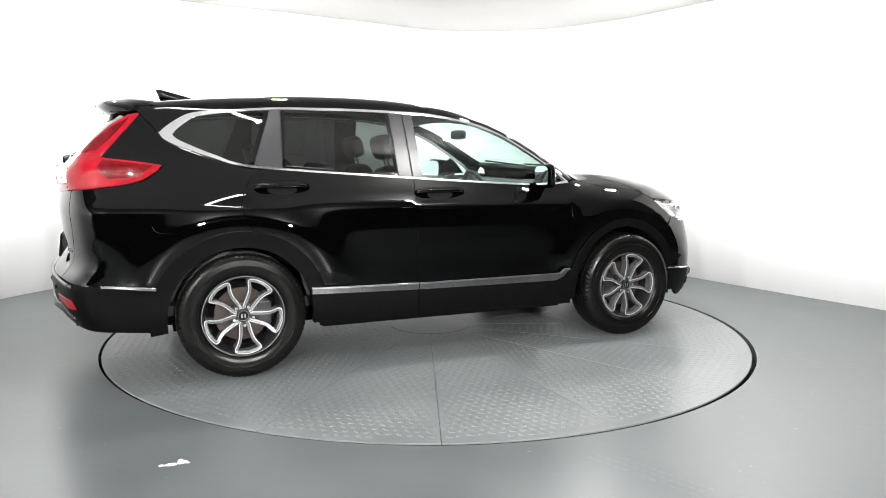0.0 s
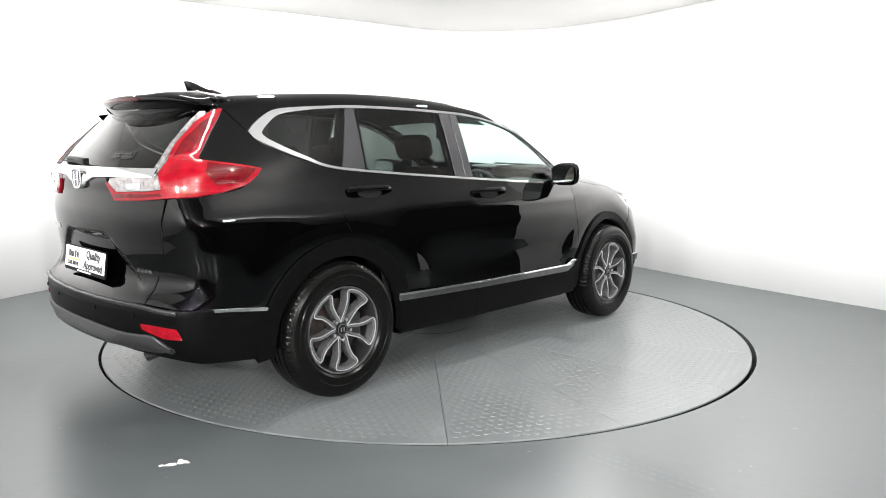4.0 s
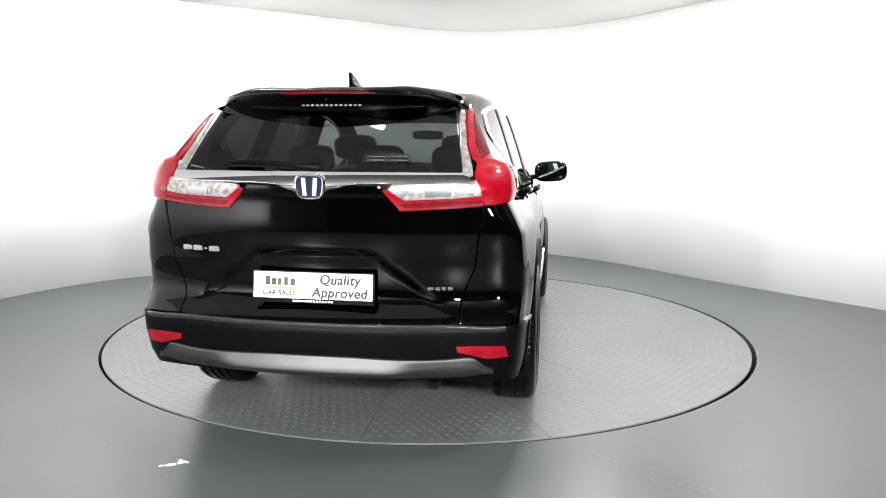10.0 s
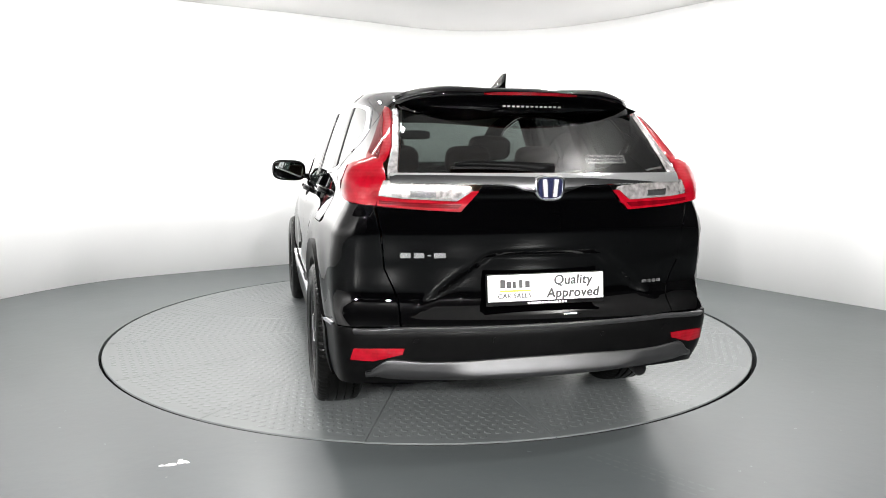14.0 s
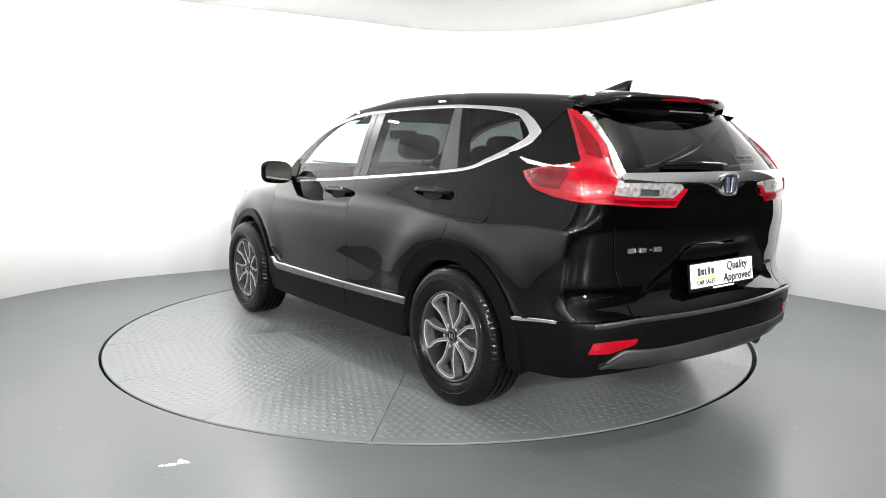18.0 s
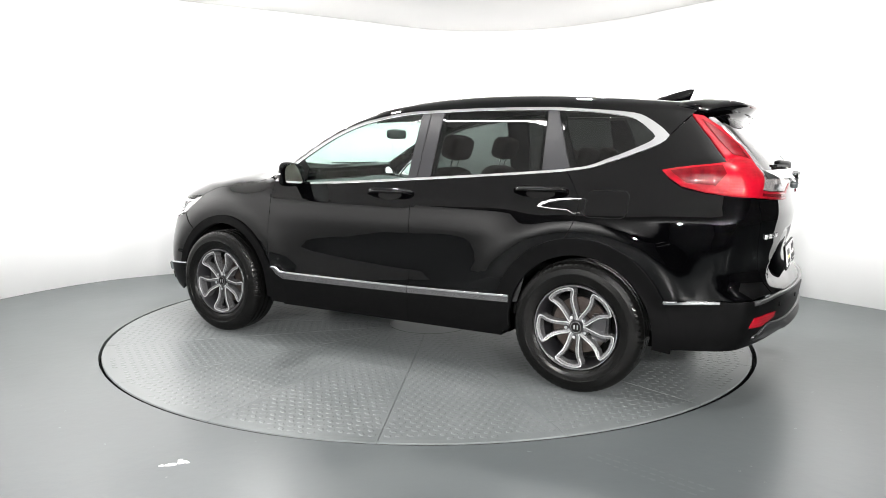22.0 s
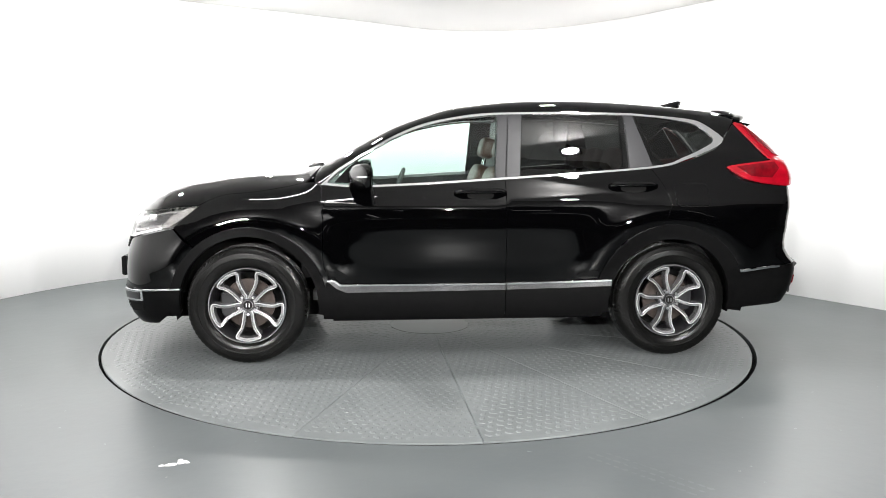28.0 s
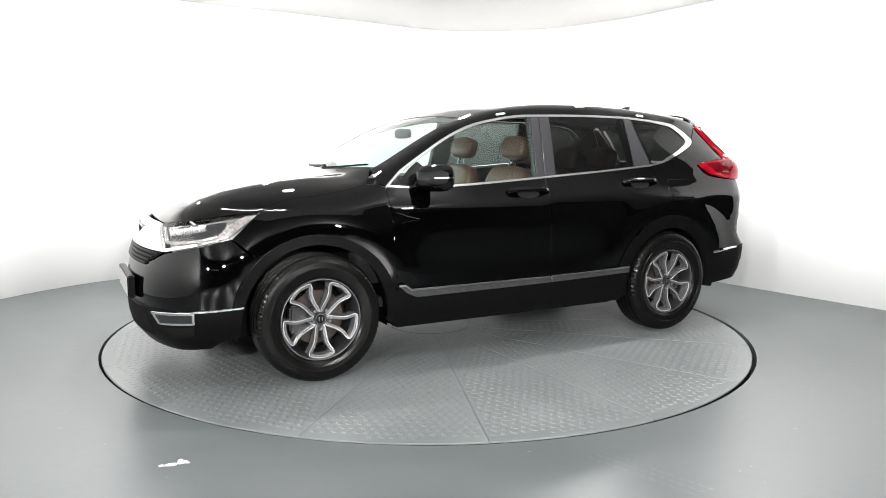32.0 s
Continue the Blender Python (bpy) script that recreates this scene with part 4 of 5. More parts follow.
    # rear wiper
    bm = loft([[(B(y, z)[0] - d - 0.010 * k, y, z + e) for k, e in ((0, -w), (1, -w * 0.6), (1, w * 0.6), (0, w))] for y, z, d, w in
               ((-0.035, 1.238, 0.014, 0.024), (0.02, 1.243, 0.022, 0.022), (0.12, 1.254, 0.024, 0.015), (0.30, 1.262, 0.018, 0.012), (0.385, 1.258, 0.012, 0.008))])
    part("wiper_arm", bm, M_CLAD, car, "black rear wiper arm", True)
    bm = loft([[(B(y, z)[0] - d, y, z + e) for d, e in ((0.002, -0.006), (0.02, -0.005), (0.02, 0.005), (0.002, 0.006))] for y, z in ((0.06, 1.236), (0.2, 1.243), (0.33, 1.245), (0.40, 1.244))])
    part("wiper_blade", bm, M_CLAD, car, "black rear wiper blade")
    # pale sticker on the rear window
    panel("window_sticker", [B(-0.20, 1.262), B(-0.40, 1.262), B(-0.40, 1.298), B(-0.20, 1.298)], "rear", M_STICK, car, "small see-through window sticker", both=False, gap=0, lift=0.0005, depth=0.001)
    bm = bmesh.new()
    for y, w in ((-0.215, 0.075), (-0.305, 0.08)):
        for z in (1.270, 1.285):
            x = B(y - w / 2, z)[0] - 0.002
            box(bm, x, x + 0.002, y - w, y, z, z + 0.005)
    part("sticker_writing", bm, M_PILLAR, car, "pale sticker writing")
    # aerial fin on the roof
    secs = []
    for t in np.linspace(0, 1, 9):
        x = -1.49 - 0.20 * t
        zb = float(spl(SPINE, x)) - 0.004
        h = 0.012 + 0.070 * min(1, t * 1.15) ** 0.9
        lean = -0.03 * t
        w = 0.034 * (0.35 + 0.65 * math.sin(math.pi * min(1, t * 0.75 + 0.25)))
        secs.append([(x, -w, zb), (x + lean * 0.5, -w * 0.45, zb + h * 0.5), (x + lean, -0.004, zb + h), (x + lean, 0.004, zb + h), (x + lean * 0.5, w * 0.45, zb + h * 0.5), (x, w, zb)])
    part("aerial_fin", loft(secs), M_PAINT, car, "black shark-fin aerial", True)
    # bumper: reflectors, skid plate, bright strips, tow cover, sensors
    panel("reflector", [B(0.812, 0.458), B(0.80, 0.506), B(0.70, 0.512), B(0.605, 0.514), B(0.612, 0.490), B(0.725, 0.457)], "rear", M_RED, car, "red rear reflector", gap=0, lift=0.009, depth=0.02, step=0.03)
    # skid plate: an upper shoulder, a broad face, a swollen middle
    secs = []
    for y in np.linspace(-0.755, 0.755, 61):
        a = abs(y) / 0.755
        zt = 0.466 - 0.010 * ease((abs(y) - 0.1) / 0.35) + 0.010 * ease((abs(y) - 0.5) / 0.18) - 0.062 * ease((abs(y) - 0.66) / 0.095)
        zb = 0.362 + 0.012 * a ** 2 + 0.012 * ease((a - 0.85) / 0.15)
        swell = 0.014 * ease((0.47 - abs(y)) / 0.16)
        zm = zt + (zb - zt) * (0.30 + 0.25 * ease((0.47 - abs(y)) / 0.16))
        xb = B(y, zt)[0]
        xm = B(y, zm)[0]
        xl = B(y, zb)[0]
        secs.append([(xb + 0.02, y, zt), (xb - 0.012, y, zt), (xb - 0.017, y, zt - 0.004), (xm - 0.016, y, zm + 0.008), (xm - 0.022 - swell, y, zm - 0.006), (xl - 0.020 - swell, y, (zm + zb) / 2 - 0.012), (xl - 0.010, y, zb), (xl + 0.03, y, zb)])
    part("skid_plate", loft(secs), M_SATIN, car, "satin silver skid plate", True)
    panel("bumper_strip", side_line([(-1.745, 0.552), (-1.90, 0.572), (-2.06, 0.586)], 4) + side_line([(-2.06, 0.574), (-1.90, 0.560), (-1.745, 0.540)], 4), "rear", M_CHROME, car, "bright strip on the bumper", gap=0, lift=0.012, depth=0.02, step=0.04)
    secs = []
    for y in np.linspace(-0.80, 0.80, 41):
        z = 0.600 - 0.012 * ease((abs(y) - 0.55) / 0.25)
        p = B(y, z)
        n = normal_at(p[None])[0]
        secs.append([tuple(p + n * o + np.array((0, 0, d))) for o, d in ((-0.004, 0.004), (0.010, 0.0), (0.019, -0.007), (0.019, -0.013), (0.004, -0.026), (-0.004, -0.026))])
    part("bumper_ledge", loft(secs), M_LEDGE, car, "smooth black ledge on the rear bumper", True)
    for y in (-0.56, -0.24, 0.24, 0.56):
        p = B(y, 0.545)
        bm = bmesh.new()
        bmesh.ops.create_cone(bm, cap_ends=True, segments=16, radius1=0.011, radius2=0.010, depth=0.016, matrix=Matrix.Translation(tuple(p)) @ Matrix.Rotation(math.pi / 2, 4, "Y"))
        part("parking_sensor", bm, M_CLAD, car)
    # tail pipe and silencer under the bumper
    bm = bmesh.new()
    bmesh.ops.create_cone(bm, cap_ends=False, segments=20, radius1=0.03, radius2=0.03, depth=0.2, matrix=pose(-2.12, -0.50, 0.345, 0, 80, 0))
    part("tail_pipe", bm, M_SATIN, car, "steel tail pipe")
    bm = bmesh.new()
    box(bm, -2.08, -1.80, -0.45, 0.25, 0.33, 0.42, 0.04)
    part("silencer", bm, M_SATIN, car, "steel silencer")


rear_parts()


def tail_lamps():
    outer = [S(-1.826, 1.505), S(-1.93, 1.385), S(-2.01, 1.29), S(-2.045, 1.262), S(-1.97, 1.252), S(-1.80, 1.232), S(-1.722, 1.218), S(-1.76, 1.185), S(-1.83, 1.142), S(-1.95, 1.115), S(-2.07, 1.10), B(0.77, 1.094), B(0.705, 1.088)]
    inner = [B(0.66, 1.20), B(0.655, 1.235), B(0.62, 1.33), B(0.597, 1.43), B(0.588, 1.492)]
    made = panel("tail_lamp", outer + inner, "rear", M_RED, car, "red tail lamp", gap=0.002, lift=0.014, depth=0.03, step=0.022, dome=0.010)
    made += panel("lamp_inner", [S(-1.775, 1.210), S(-1.90, 1.228), S(-2.02, 1.240), S(-2.045, 1.20), S(-2.0, 1.140), S(-1.86, 1.152)], "rear", M_RED2, car, "dark red lamp chamber", gap=0, lift=0.0262, depth=0.006, step=0.022)
    for ob in made:
        for v in ob.data.vertices:
            x, y, z = v.co
            out = 0.042 * ease((z - 1.09) / 0.14) * ease((1.280 - z) / 0.016) * ease((x + 2.19) / 0.10) * ease((-1.68 - x) / 0.22)
            v.co.y += math.copysign(float(out), y)
    panel("lamp_inner", [S(-1.865, 1.475), S(-1.95, 1.378), S(-2.04, 1.285), B(0.672, 1.25), B(0.634, 1.34), B(0.612, 1.43), B(0.602, 1.478)], "rear", M_RED2, car, "dark red lamp chamber", gap=0.008, lift=0.0262, depth=0.006, step=0.03)
    panel("lamp_strip", [B(0.655, 1.205), B(0.65, 1.235), B(0.615, 1.33), B(0.592, 1.43), B(0.582, 1.485), B(0.566, 1.487), B(0.574, 1.43), B(0.594, 1.33), B(0.614, 1.235), B(0.612, 1.19)], "rear", M_CLEARW, car, "clear inner lamp strip", gap=0, lift=0.010, depth=0.03, step=0.03)
    low = [B(0.70, 1.088), B(0.55, 1.075), B(0.37, 1.066), B(0.295, 1.152), B(0.325, 1.152), B(0.385, 1.108), B(0.60, 1.118), B(0.66, 1.125), B(0.70, 1.13)]
    panel("tail_lamp", low, "rear", M_RED, car, "red tail lamp on the tailgate", gap=0.001, lift=0.012, depth=0.03, step=0.03, dome=0.004)
    panel("lamp_inner", [B(0.69, 1.098), B(0.55, 1.086), B(0.385, 1.078), B(0.365, 1.098), B(0.60, 1.106), B(0.69, 1.114)], "rear", M_RED2, car, "dark red lamp chamber", gap=0, lift=0.0165, depth=0.004, step=0.03)
    panel("reversing_lamp", [B(0.322, 1.153), B(0.385, 1.110), B(0.60, 1.120), B(0.66, 1.127), B(0.695, 1.132), B(0.68, 1.192), B(0.62, 1.184), B(0.45, 1.176), B(0.335, 1.170)], "rear", M_CLEARW, car, "clear reversing lamp", gap=0.001, lift=0.010, depth=0.03, step=0.03)
    panel("lamp_bulb", [B(0.47, 1.125), B(0.47, 1.150), B(0.57, 1.155), B(0.57, 1.128)], "rear", M_REFL, car, "ribbed silver bulb reflector", gap=0, lift=0.0125, depth=0.005, step=0.02)


tail_lamps()


# ---- sides of the car: handles, mirrors, fuel flap ----
def superball(bm, centre, radii, power=0.5, nu=28, nv=16, m=None):
    """A rounded box: a ball whose curves are pushed outwards."""
    rows = []

    def sg(v, e):
        return math.copysign(abs(v) ** e, v)

    for j in range(nv + 1):
        b = -math.pi / 2 + math.pi * j / nv
        rows.append([bm.verts.new((centre[0] + radii[0] * sg(math.cos(b), power) * sg(math.cos(2 * math.pi * i / nu), power),
                                   centre[1] + radii[1] * sg(math.cos(b), power) * sg(math.sin(2 * math.pi * i / nu), power),
                                   centre[2] + radii[2] * sg(math.sin(b), power))) for i in range(nu)])
    for a, b in zip(rows, rows[1:]):
        for i in range(nu):
            bm.faces.new((a[i], a[(i + 1) % nu], b[(i + 1) % nu], b[i]))
    vs = [v for r in rows for v in r]
    if m is not None:
        bmesh.ops.transform(bm, matrix=m, verts=vs)
    bmesh.ops.remove_doubles(bm, verts=vs, dist=0.0002)


def side_parts():
    for x0, x1, z in ((0.045, -0.245, 1.047), (-0.945, -1.222, 1.091)):
        xm = (x0 + x1) / 2
        # cup behind the grip
        cup = [S(xm + 0.085 * math.cos(a), z - 0.012 + 0.030 * math.sin(a)) for a in np.linspace(0, 2 * math.pi, 28, endpoint=False)]
        panel("handle_cup", cup, "side", M_GAP, car, "dark cup behind the door handle", gap=0, lift=0.0025, depth=0.004, step=0.03)
        secs = []
        for t in np.linspace(0, 1, 15):
            x = x0 + 0.02 + (x1 - x0 - 0.04) * t
            p = S(x, z)
            n = normal_at(p[None])[0]
            out = 0.036 * min(1, 6 * t, 6 * (1 - t)) ** 0.6 + 0.004
            w = 0.017 - 0.004 * abs(2 * t - 1) ** 3
            up = np.array([0, -n[2], n[1]])
            c = p + n * out
            secs.append([c + n * 0.010 * math.cos(a) + up * w * math.sin(a) for a in np.linspace(0, 2 * math.pi, 12, endpoint=False)])
        for sgn in (1, -1):
            ss = [[(q[0], q[1] * sgn, q[2]) for q in s] for s in secs]
            part("door_handle", loft(ss), M_PAINT, car, "glossy black door handle", True)
    # fuel flap, left only
    c, r = [], 0.03
    for cx, cz, a0 in ((-1.545, 1.075, 90), (-1.545, 1.0, 180), (-1.385, 1.0, 270), (-1.385, 1.075, 0)):
        c += [(cx + r * math.cos(math.radians(a0 + a)), cz + r * math.sin(math.radians(a0 + a))) for a in (0, 22, 45, 68, 90)]
    ring = np.array(c)
    panel("fuel_flap", [S(*q) for q in ring], "side", M_PAINT, car, "", both=False, gap=0, lift=0.0016, depth=0.006, step=0.03)
    groove = shrunk(ring, -0.004)
    panel("flap_gap", [S(*q) for q in groove], "side", M_GAP, car, "", both=False, gap=0, lift=0.0006, depth=0.002, step=0.03, holes=[[S(*q) for q in shrunk(ring, 0.002)]])
    # door mirrors: deep at the door, shallow at the tip
    def shell_point(a, u, c, sgn):
        depth = 0.100 - 0.050 * u
        return (0.580 - 0.014 * u + depth * (a + 1) / 2 * (1.0 - 0.12 * max(c, 0.0)), sgn * (0.940 + 0.128 * u), 1.150 + 0.080 * c + 0.006 * u)

    for sgn in (1, -1):
        mir = new("door_mirror")
        mir.parent = car
        mir["label"] = "glossy black door mirror with a bright indicator strip"
        bm = bmesh.new()
        superball(bm, (0.0, 0.0, 0.0), (1.0, 1.0, 1.0), 0.62)
        for v in bm.verts:
            v.co = shell_point(v.co.x, v.co.y, v.co.z, sgn)
        part("shell", bm, M_PAINT, mir, "", True)
        bm = bmesh.new()
        ring = [(0.082 * math.copysign(abs(math.cos(a)) ** 0.6, math.cos(a)), 0.064 * math.copysign(abs(math.sin(a)) ** 0.6, math.sin(a))) for a in np.linspace(0, 2 * math.pi, 36, endpoint=False)]
        vs = [bm.verts.new((0.5765 - 0.140 * u * sgn, 0.940 * sgn + u * 1.28, 1.150 + v)) for u, v in ring]
        bm.faces.new(vs if sgn < 0 else vs[::-1])
        part("mirror_glass", bm, M_MIRROR, mir, "silvered mirror glass")
        bm = loft([[(0.72, sgn * 0.79, 1.082), (0.60, sgn * 0.79, 1.085), (0.60, sgn * 0.79, 1.115), (0.72, sgn * 0.78, 1.13)],
                   [(0.70, sgn * 0.88, 1.095), (0.60, sgn * 0.88, 1.095), (0.60, sgn * 0.88, 1.125), (0.70, sgn * 0.88, 1.14)]])
        part("mirror_foot", bm, M_PAINT, mir, "", True)
        secs = []
        for a in np.linspace(0.15, 1.75, 14):
            x, y, z = shell_point(abs(math.cos(a)) ** 0.62 * (1 if math.cos(a) > 0 else -1) * 1.01, math.sin(a) ** 0.62 * 1.01, 0.0, sgn)
            secs.append([(x, y, z - 0.004), (x + 0.002, y + sgn * 0.001, z - 0.004), (x + 0.002, y + sgn * 0.001, z + 0.004), (x, y, z + 0.004)])
        part("indicator_strip", loft(secs), M_CHROME, mir, "bright indicator strip")
        # black sail behind the mirror
        panel("window_sail", [S(0.80, 1.112), S(0.60, 1.103), S(0.60, 1.19), S(0.66, 1.243), S(0.72, 1.20)], "side", M_CLAD, car, "black window sail", both=False, gap=0, lift=0.004, depth=0.01) if sgn > 0 else None
    # side of the bonnet line: cowl and wipers
    foot = [T(1.075 - 0.38 * y * y, y) for y in np.linspace(-0.60, 0.60, 15)]
    head = [T(1.0 - 0.36 * y * y, y) for y in np.linspace(0.60, -0.60, 15)]
    panel("cowl", foot + head, "tube", M_CLAD, car, "black cowl under the windscreen", both=False, gap=0, lift=-0.008, depth=0.03)
    for y0, y1 in ((-0.50, 0.02), (0.05, 0.52)):
        secs = []
        for t in np.linspace(0, 1, 9):
            y = y0 + (y1 - y0) * t
            p = T(1.02 - 0.37 * y * y - 0.03 * t, y)
            secs.append([p + np.array(d) for d in ((0.008, 0, -0.004), (-0.008, 0, -0.004), (-0.006, 0, 0.007), (0.006, 0, 0.007))])
        part("front_wiper", loft(secs), M_CLAD, car, "black windscreen wiper")


side_parts()


# ---- front of the car ----
def front_parts():
    lamp = [F(0.395, 0.893), S(1.945, 0.927), S(1.86, 0.941), S(1.74, 0.957), S(1.615, 0.967), S(1.688, 0.919), S(1.785, 0.834), S(1.87, 0.813), S(1.953, 0.791), F(0.545, 0.748), F(0.50, 0.80)]
    panel("headlamp", lamp, "front", M_LENS, car, "clear headlamp lens", gap=0.002, lift=0.002, depth=0.004, step=0.04)
    panel("lamp_reflector", lamp, "front", M_AMBLENS, car, "grey headlamp housing", gap=0.004, lift=-0.035, depth=0.0, step=0.03)
    panel("lamp_bezel", [F(0.44, 0.868), F(0.56, 0.90), S(1.90, 0.918), S(1.80, 0.930), S(1.82, 0.872), S(1.93, 0.838), F(0.57, 0.80)], "front", M_ALLOYD, car, "dark headlamp bezel", gap=0, lift=-0.026, depth=0.006, step=0.04)
    for a, b in ((0.52, 0.852), (0.57, 0.860), (0.615, 0.868), (0.65, 0.876), (0.68, 0.886)):
        for sgn in (1, -1):
            p = F(a, b)
            bm = bmesh.new()
            superball(bm, (p[0] - 0.026, sgn * p[1], p[2]), (0.022, 0.018, 0.021), 0.4, 20, 12)
            part("headlamp_bulb", bm, M_REFL, car, "silver headlamp bowl", True)
    strip = [F(0.415, 0.880), F(0.445, 0.880), F(0.535, 0.812), F(0.60, 0.812), S(1.93, 0.832), S(1.86, 0.850), S(1.86, 0.838), S(1.93, 0.818), F(0.60, 0.797), F(0.52, 0.797)]
    panel("day_lamp", strip, "front", M_CLEARW, car, "white day-running lamp strip", gap=0, lift=-0.004, depth=0.01, step=0.03)
    panel("corner_lamp", [S(1.81, 0.838), S(1.70, 0.918), S(1.635, 0.959), S(1.70, 0.953), S(1.80, 0.905), S(1.87, 0.826)], "front", M_CLEARW, car, "pale corner lamp", gap=0, lift=-0.008, depth=0.01, step=0.03)
    panel("lamp_strip", [F(0.548, 0.752), S(1.953, 0.795), S(1.85, 0.822), S(1.85, 0.832), S(1.953, 0.808), F(0.54, 0.768)], "front", M_CHROME, car, "bright strip along the headlamp", gap=0, lift=0.006, depth=0.012, step=0.03)
    # chrome wing between the lamps, grille below it
    up = [F(y, 0.894 + 0.03 * (0.385 - abs(y))) for y in np.linspace(0.385, -0.385, 17)]
    dn = [F(y, 0.75) for y in np.linspace(-0.50, 0.50, 17)]
    panel("grille_bar", up + [F(-0.495, 0.80), F(-0.54, 0.752)] + dn + [F(0.54, 0.752), F(0.495, 0.80)], "front", M_CHROME, car, "broad chrome grille bar", both=False, gap=0, lift=0.012, depth=0.03)
    up = [F(y, 0.748) for y in np.linspace(0.52, -0.52, 13)]
    dn = [F(y, 0.662) for y in np.linspace(-0.36, 0.36, 13)]
    panel("grille_back", up + dn, "front", M_GAP, car, "dark grille opening", both=False, gap=0, lift=0.004, depth=0.01)
    for z in (0.737, 0.715, 0.693, 0.673):
        w = 0.36 + (z - 0.662) * 1.7
        a = [F(y, z + 0.005) for y in np.linspace(w, -w, 13)]
        b = [F(y, z - 0.005) for y in np.linspace(-w, w, 13)]
        panel("grille_slat", a + b, "front", M_CLAD, car, "", both=False, gap=0, lift=0.012, depth=0.015)
    x0 = F(0, 0.84)[0] + 0.014
    bm = bmesh.new()
    superball(bm, (x0, 0, 0.835), (0.016, 0.07, 0.058), 0.5, 28, 14)
    part("front_badge", bm, M_CHROME, car, "chrome maker's badge", True)
    # white plate in a black holder, its shade put into a grey colour
    bm = bmesh.new()
    x1 = F(0, 0.52)[0]
    box(bm, x1 - 0.01, x1 + 0.03, -0.27, 0.27, 0.455, 0.585, 0.006)
    part("front_plate_holder", bm, M_CLAD, car, "black plate holder")
    bm = bmesh.new()
    box(bm, x1 + 0.0285, x1 + 0.0315, -0.255, 0.255, 0.468, 0.574)
    part("front_plate", bm, M_PLATE_SHADED, car, "white dealer plate, coloured grey for the shade on it")
    # lower bumper cladding
    lb = [S(1.735, 0.458), S(1.85, 0.450), S(1.985, 0.442), F(0.70, 0.435)]
    low = [S(1.80, 0.36), S(1.82, 0.30), S(1.90, 0.235)]
    panel("bumper_cladding", lb + mirrored(lb)[::-1] + mirrored(low) + [F(-0.6, 0.215), F(-0.3, 0.215), F(0, 0.215), F(0.3, 0.215), F(0.6, 0.215)] + low[::-1], "front", M_CLAD, car, "matt black lower bumper", both=False, gap=0, lift=0.010, depth=0.03)
    panel("lower_intake", [F(y, 0.42) for y in np.linspace(0.42, -0.42, 9)] + [F(y, 0.28) for y in np.linspace(-0.46, 0.46, 9)], "front", M_GAP, car, "dark lower intake", both=False, gap=0, lift=0.013, depth=0.01)
    panel("front_strip", side_line([(1.745, 0.466), (1.86, 0.457), (1.985, 0.448)], 3) + side_line([(1.985, 0.440), (1.86, 0.449), (1.745, 0.456)], 3), "front", M_CHROME, car, "bright strip on the bumper", gap=0, lift=0.014, depth=0.02, step=0.04)
    fog = [F(0.485, 0.418), F(0.62, 0.43), S(1.985, 0.444), S(1.985, 0.378), F(0.62, 0.362), F(0.545, 0.356)]
    panel("fog_frame", fog, "front", M_CHROME, car, "bright fog lamp frame", gap=0, lift=0.022, depth=0.03, step=0.03)
    inner = [F(0.53, 0.412), F(0.63, 0.420), S(1.992, 0.432), S(1.992, 0.390), F(0.63, 0.376), F(0.565, 0.368)]
    panel("fog_lamp", inner, "front", M_ALLOYD, car, "dark fog lamp", gap=0, lift=0.026, depth=0.01, step=0.03)
    slot = [F(0.56, 0.345), F(0.66, 0.352), S(1.985, 0.365), S(1.985, 0.315), F(0.66, 0.30), F(0.60, 0.295)]
    panel("fog_intake", slot, "front", M_GAP, car, "dark slot under the fog lamp", gap=0, lift=0.013, depth=0.006, step=0.03)


front_parts()


# ---- inside the car ----
def seat(x, y, width, head=True, back=0.62, lean=16, headlift=0.0):
    e = new("car_seat")
    e.parent = car
    e["label"] = "brown leather car seat with a headrest"
    e.location = (x, y, 0.0)
    h = width / 2
    bm = bmesh.new()
    superball(bm, (0.20, 0, 0.56), (0.28, h, 0.09), 0.45)
    part("cushion", bm, M_LEATHER, e, "", True)
    tilt = Matrix.Translation((-0.04, 0, 0.60)) @ Matrix.Rotation(radians(-lean), 4, "Y")
    bm = bmesh.new()
    superball(bm, (0, 0, back / 2), (0.075, h, back / 2), 0.45, m=tilt)
    part("backrest", bm, M_LEATHER, e, "", True)
    if head:
        bm = bmesh.new()
        superball(bm, (0.01, 0, back + 0.135 + headlift), (0.06 if lean < 18 else 0.05, 0.145 if lean < 18 else 0.13, 0.08), 0.55, m=tilt)
        part("headrest", bm, M_LEATHER, e, "", True)
        for k in (-0.045, 0.045):
            bm = bmesh.new()
            bmesh.ops.create_cone(bm, cap_ends=True, segments=10, radius1=0.006, radius2=0.006, depth=0.14, matrix=tilt @ Matrix.Translation((0.005, k, back + 0.03)))
            part("headrest_post", bm, M_CHROME, e)


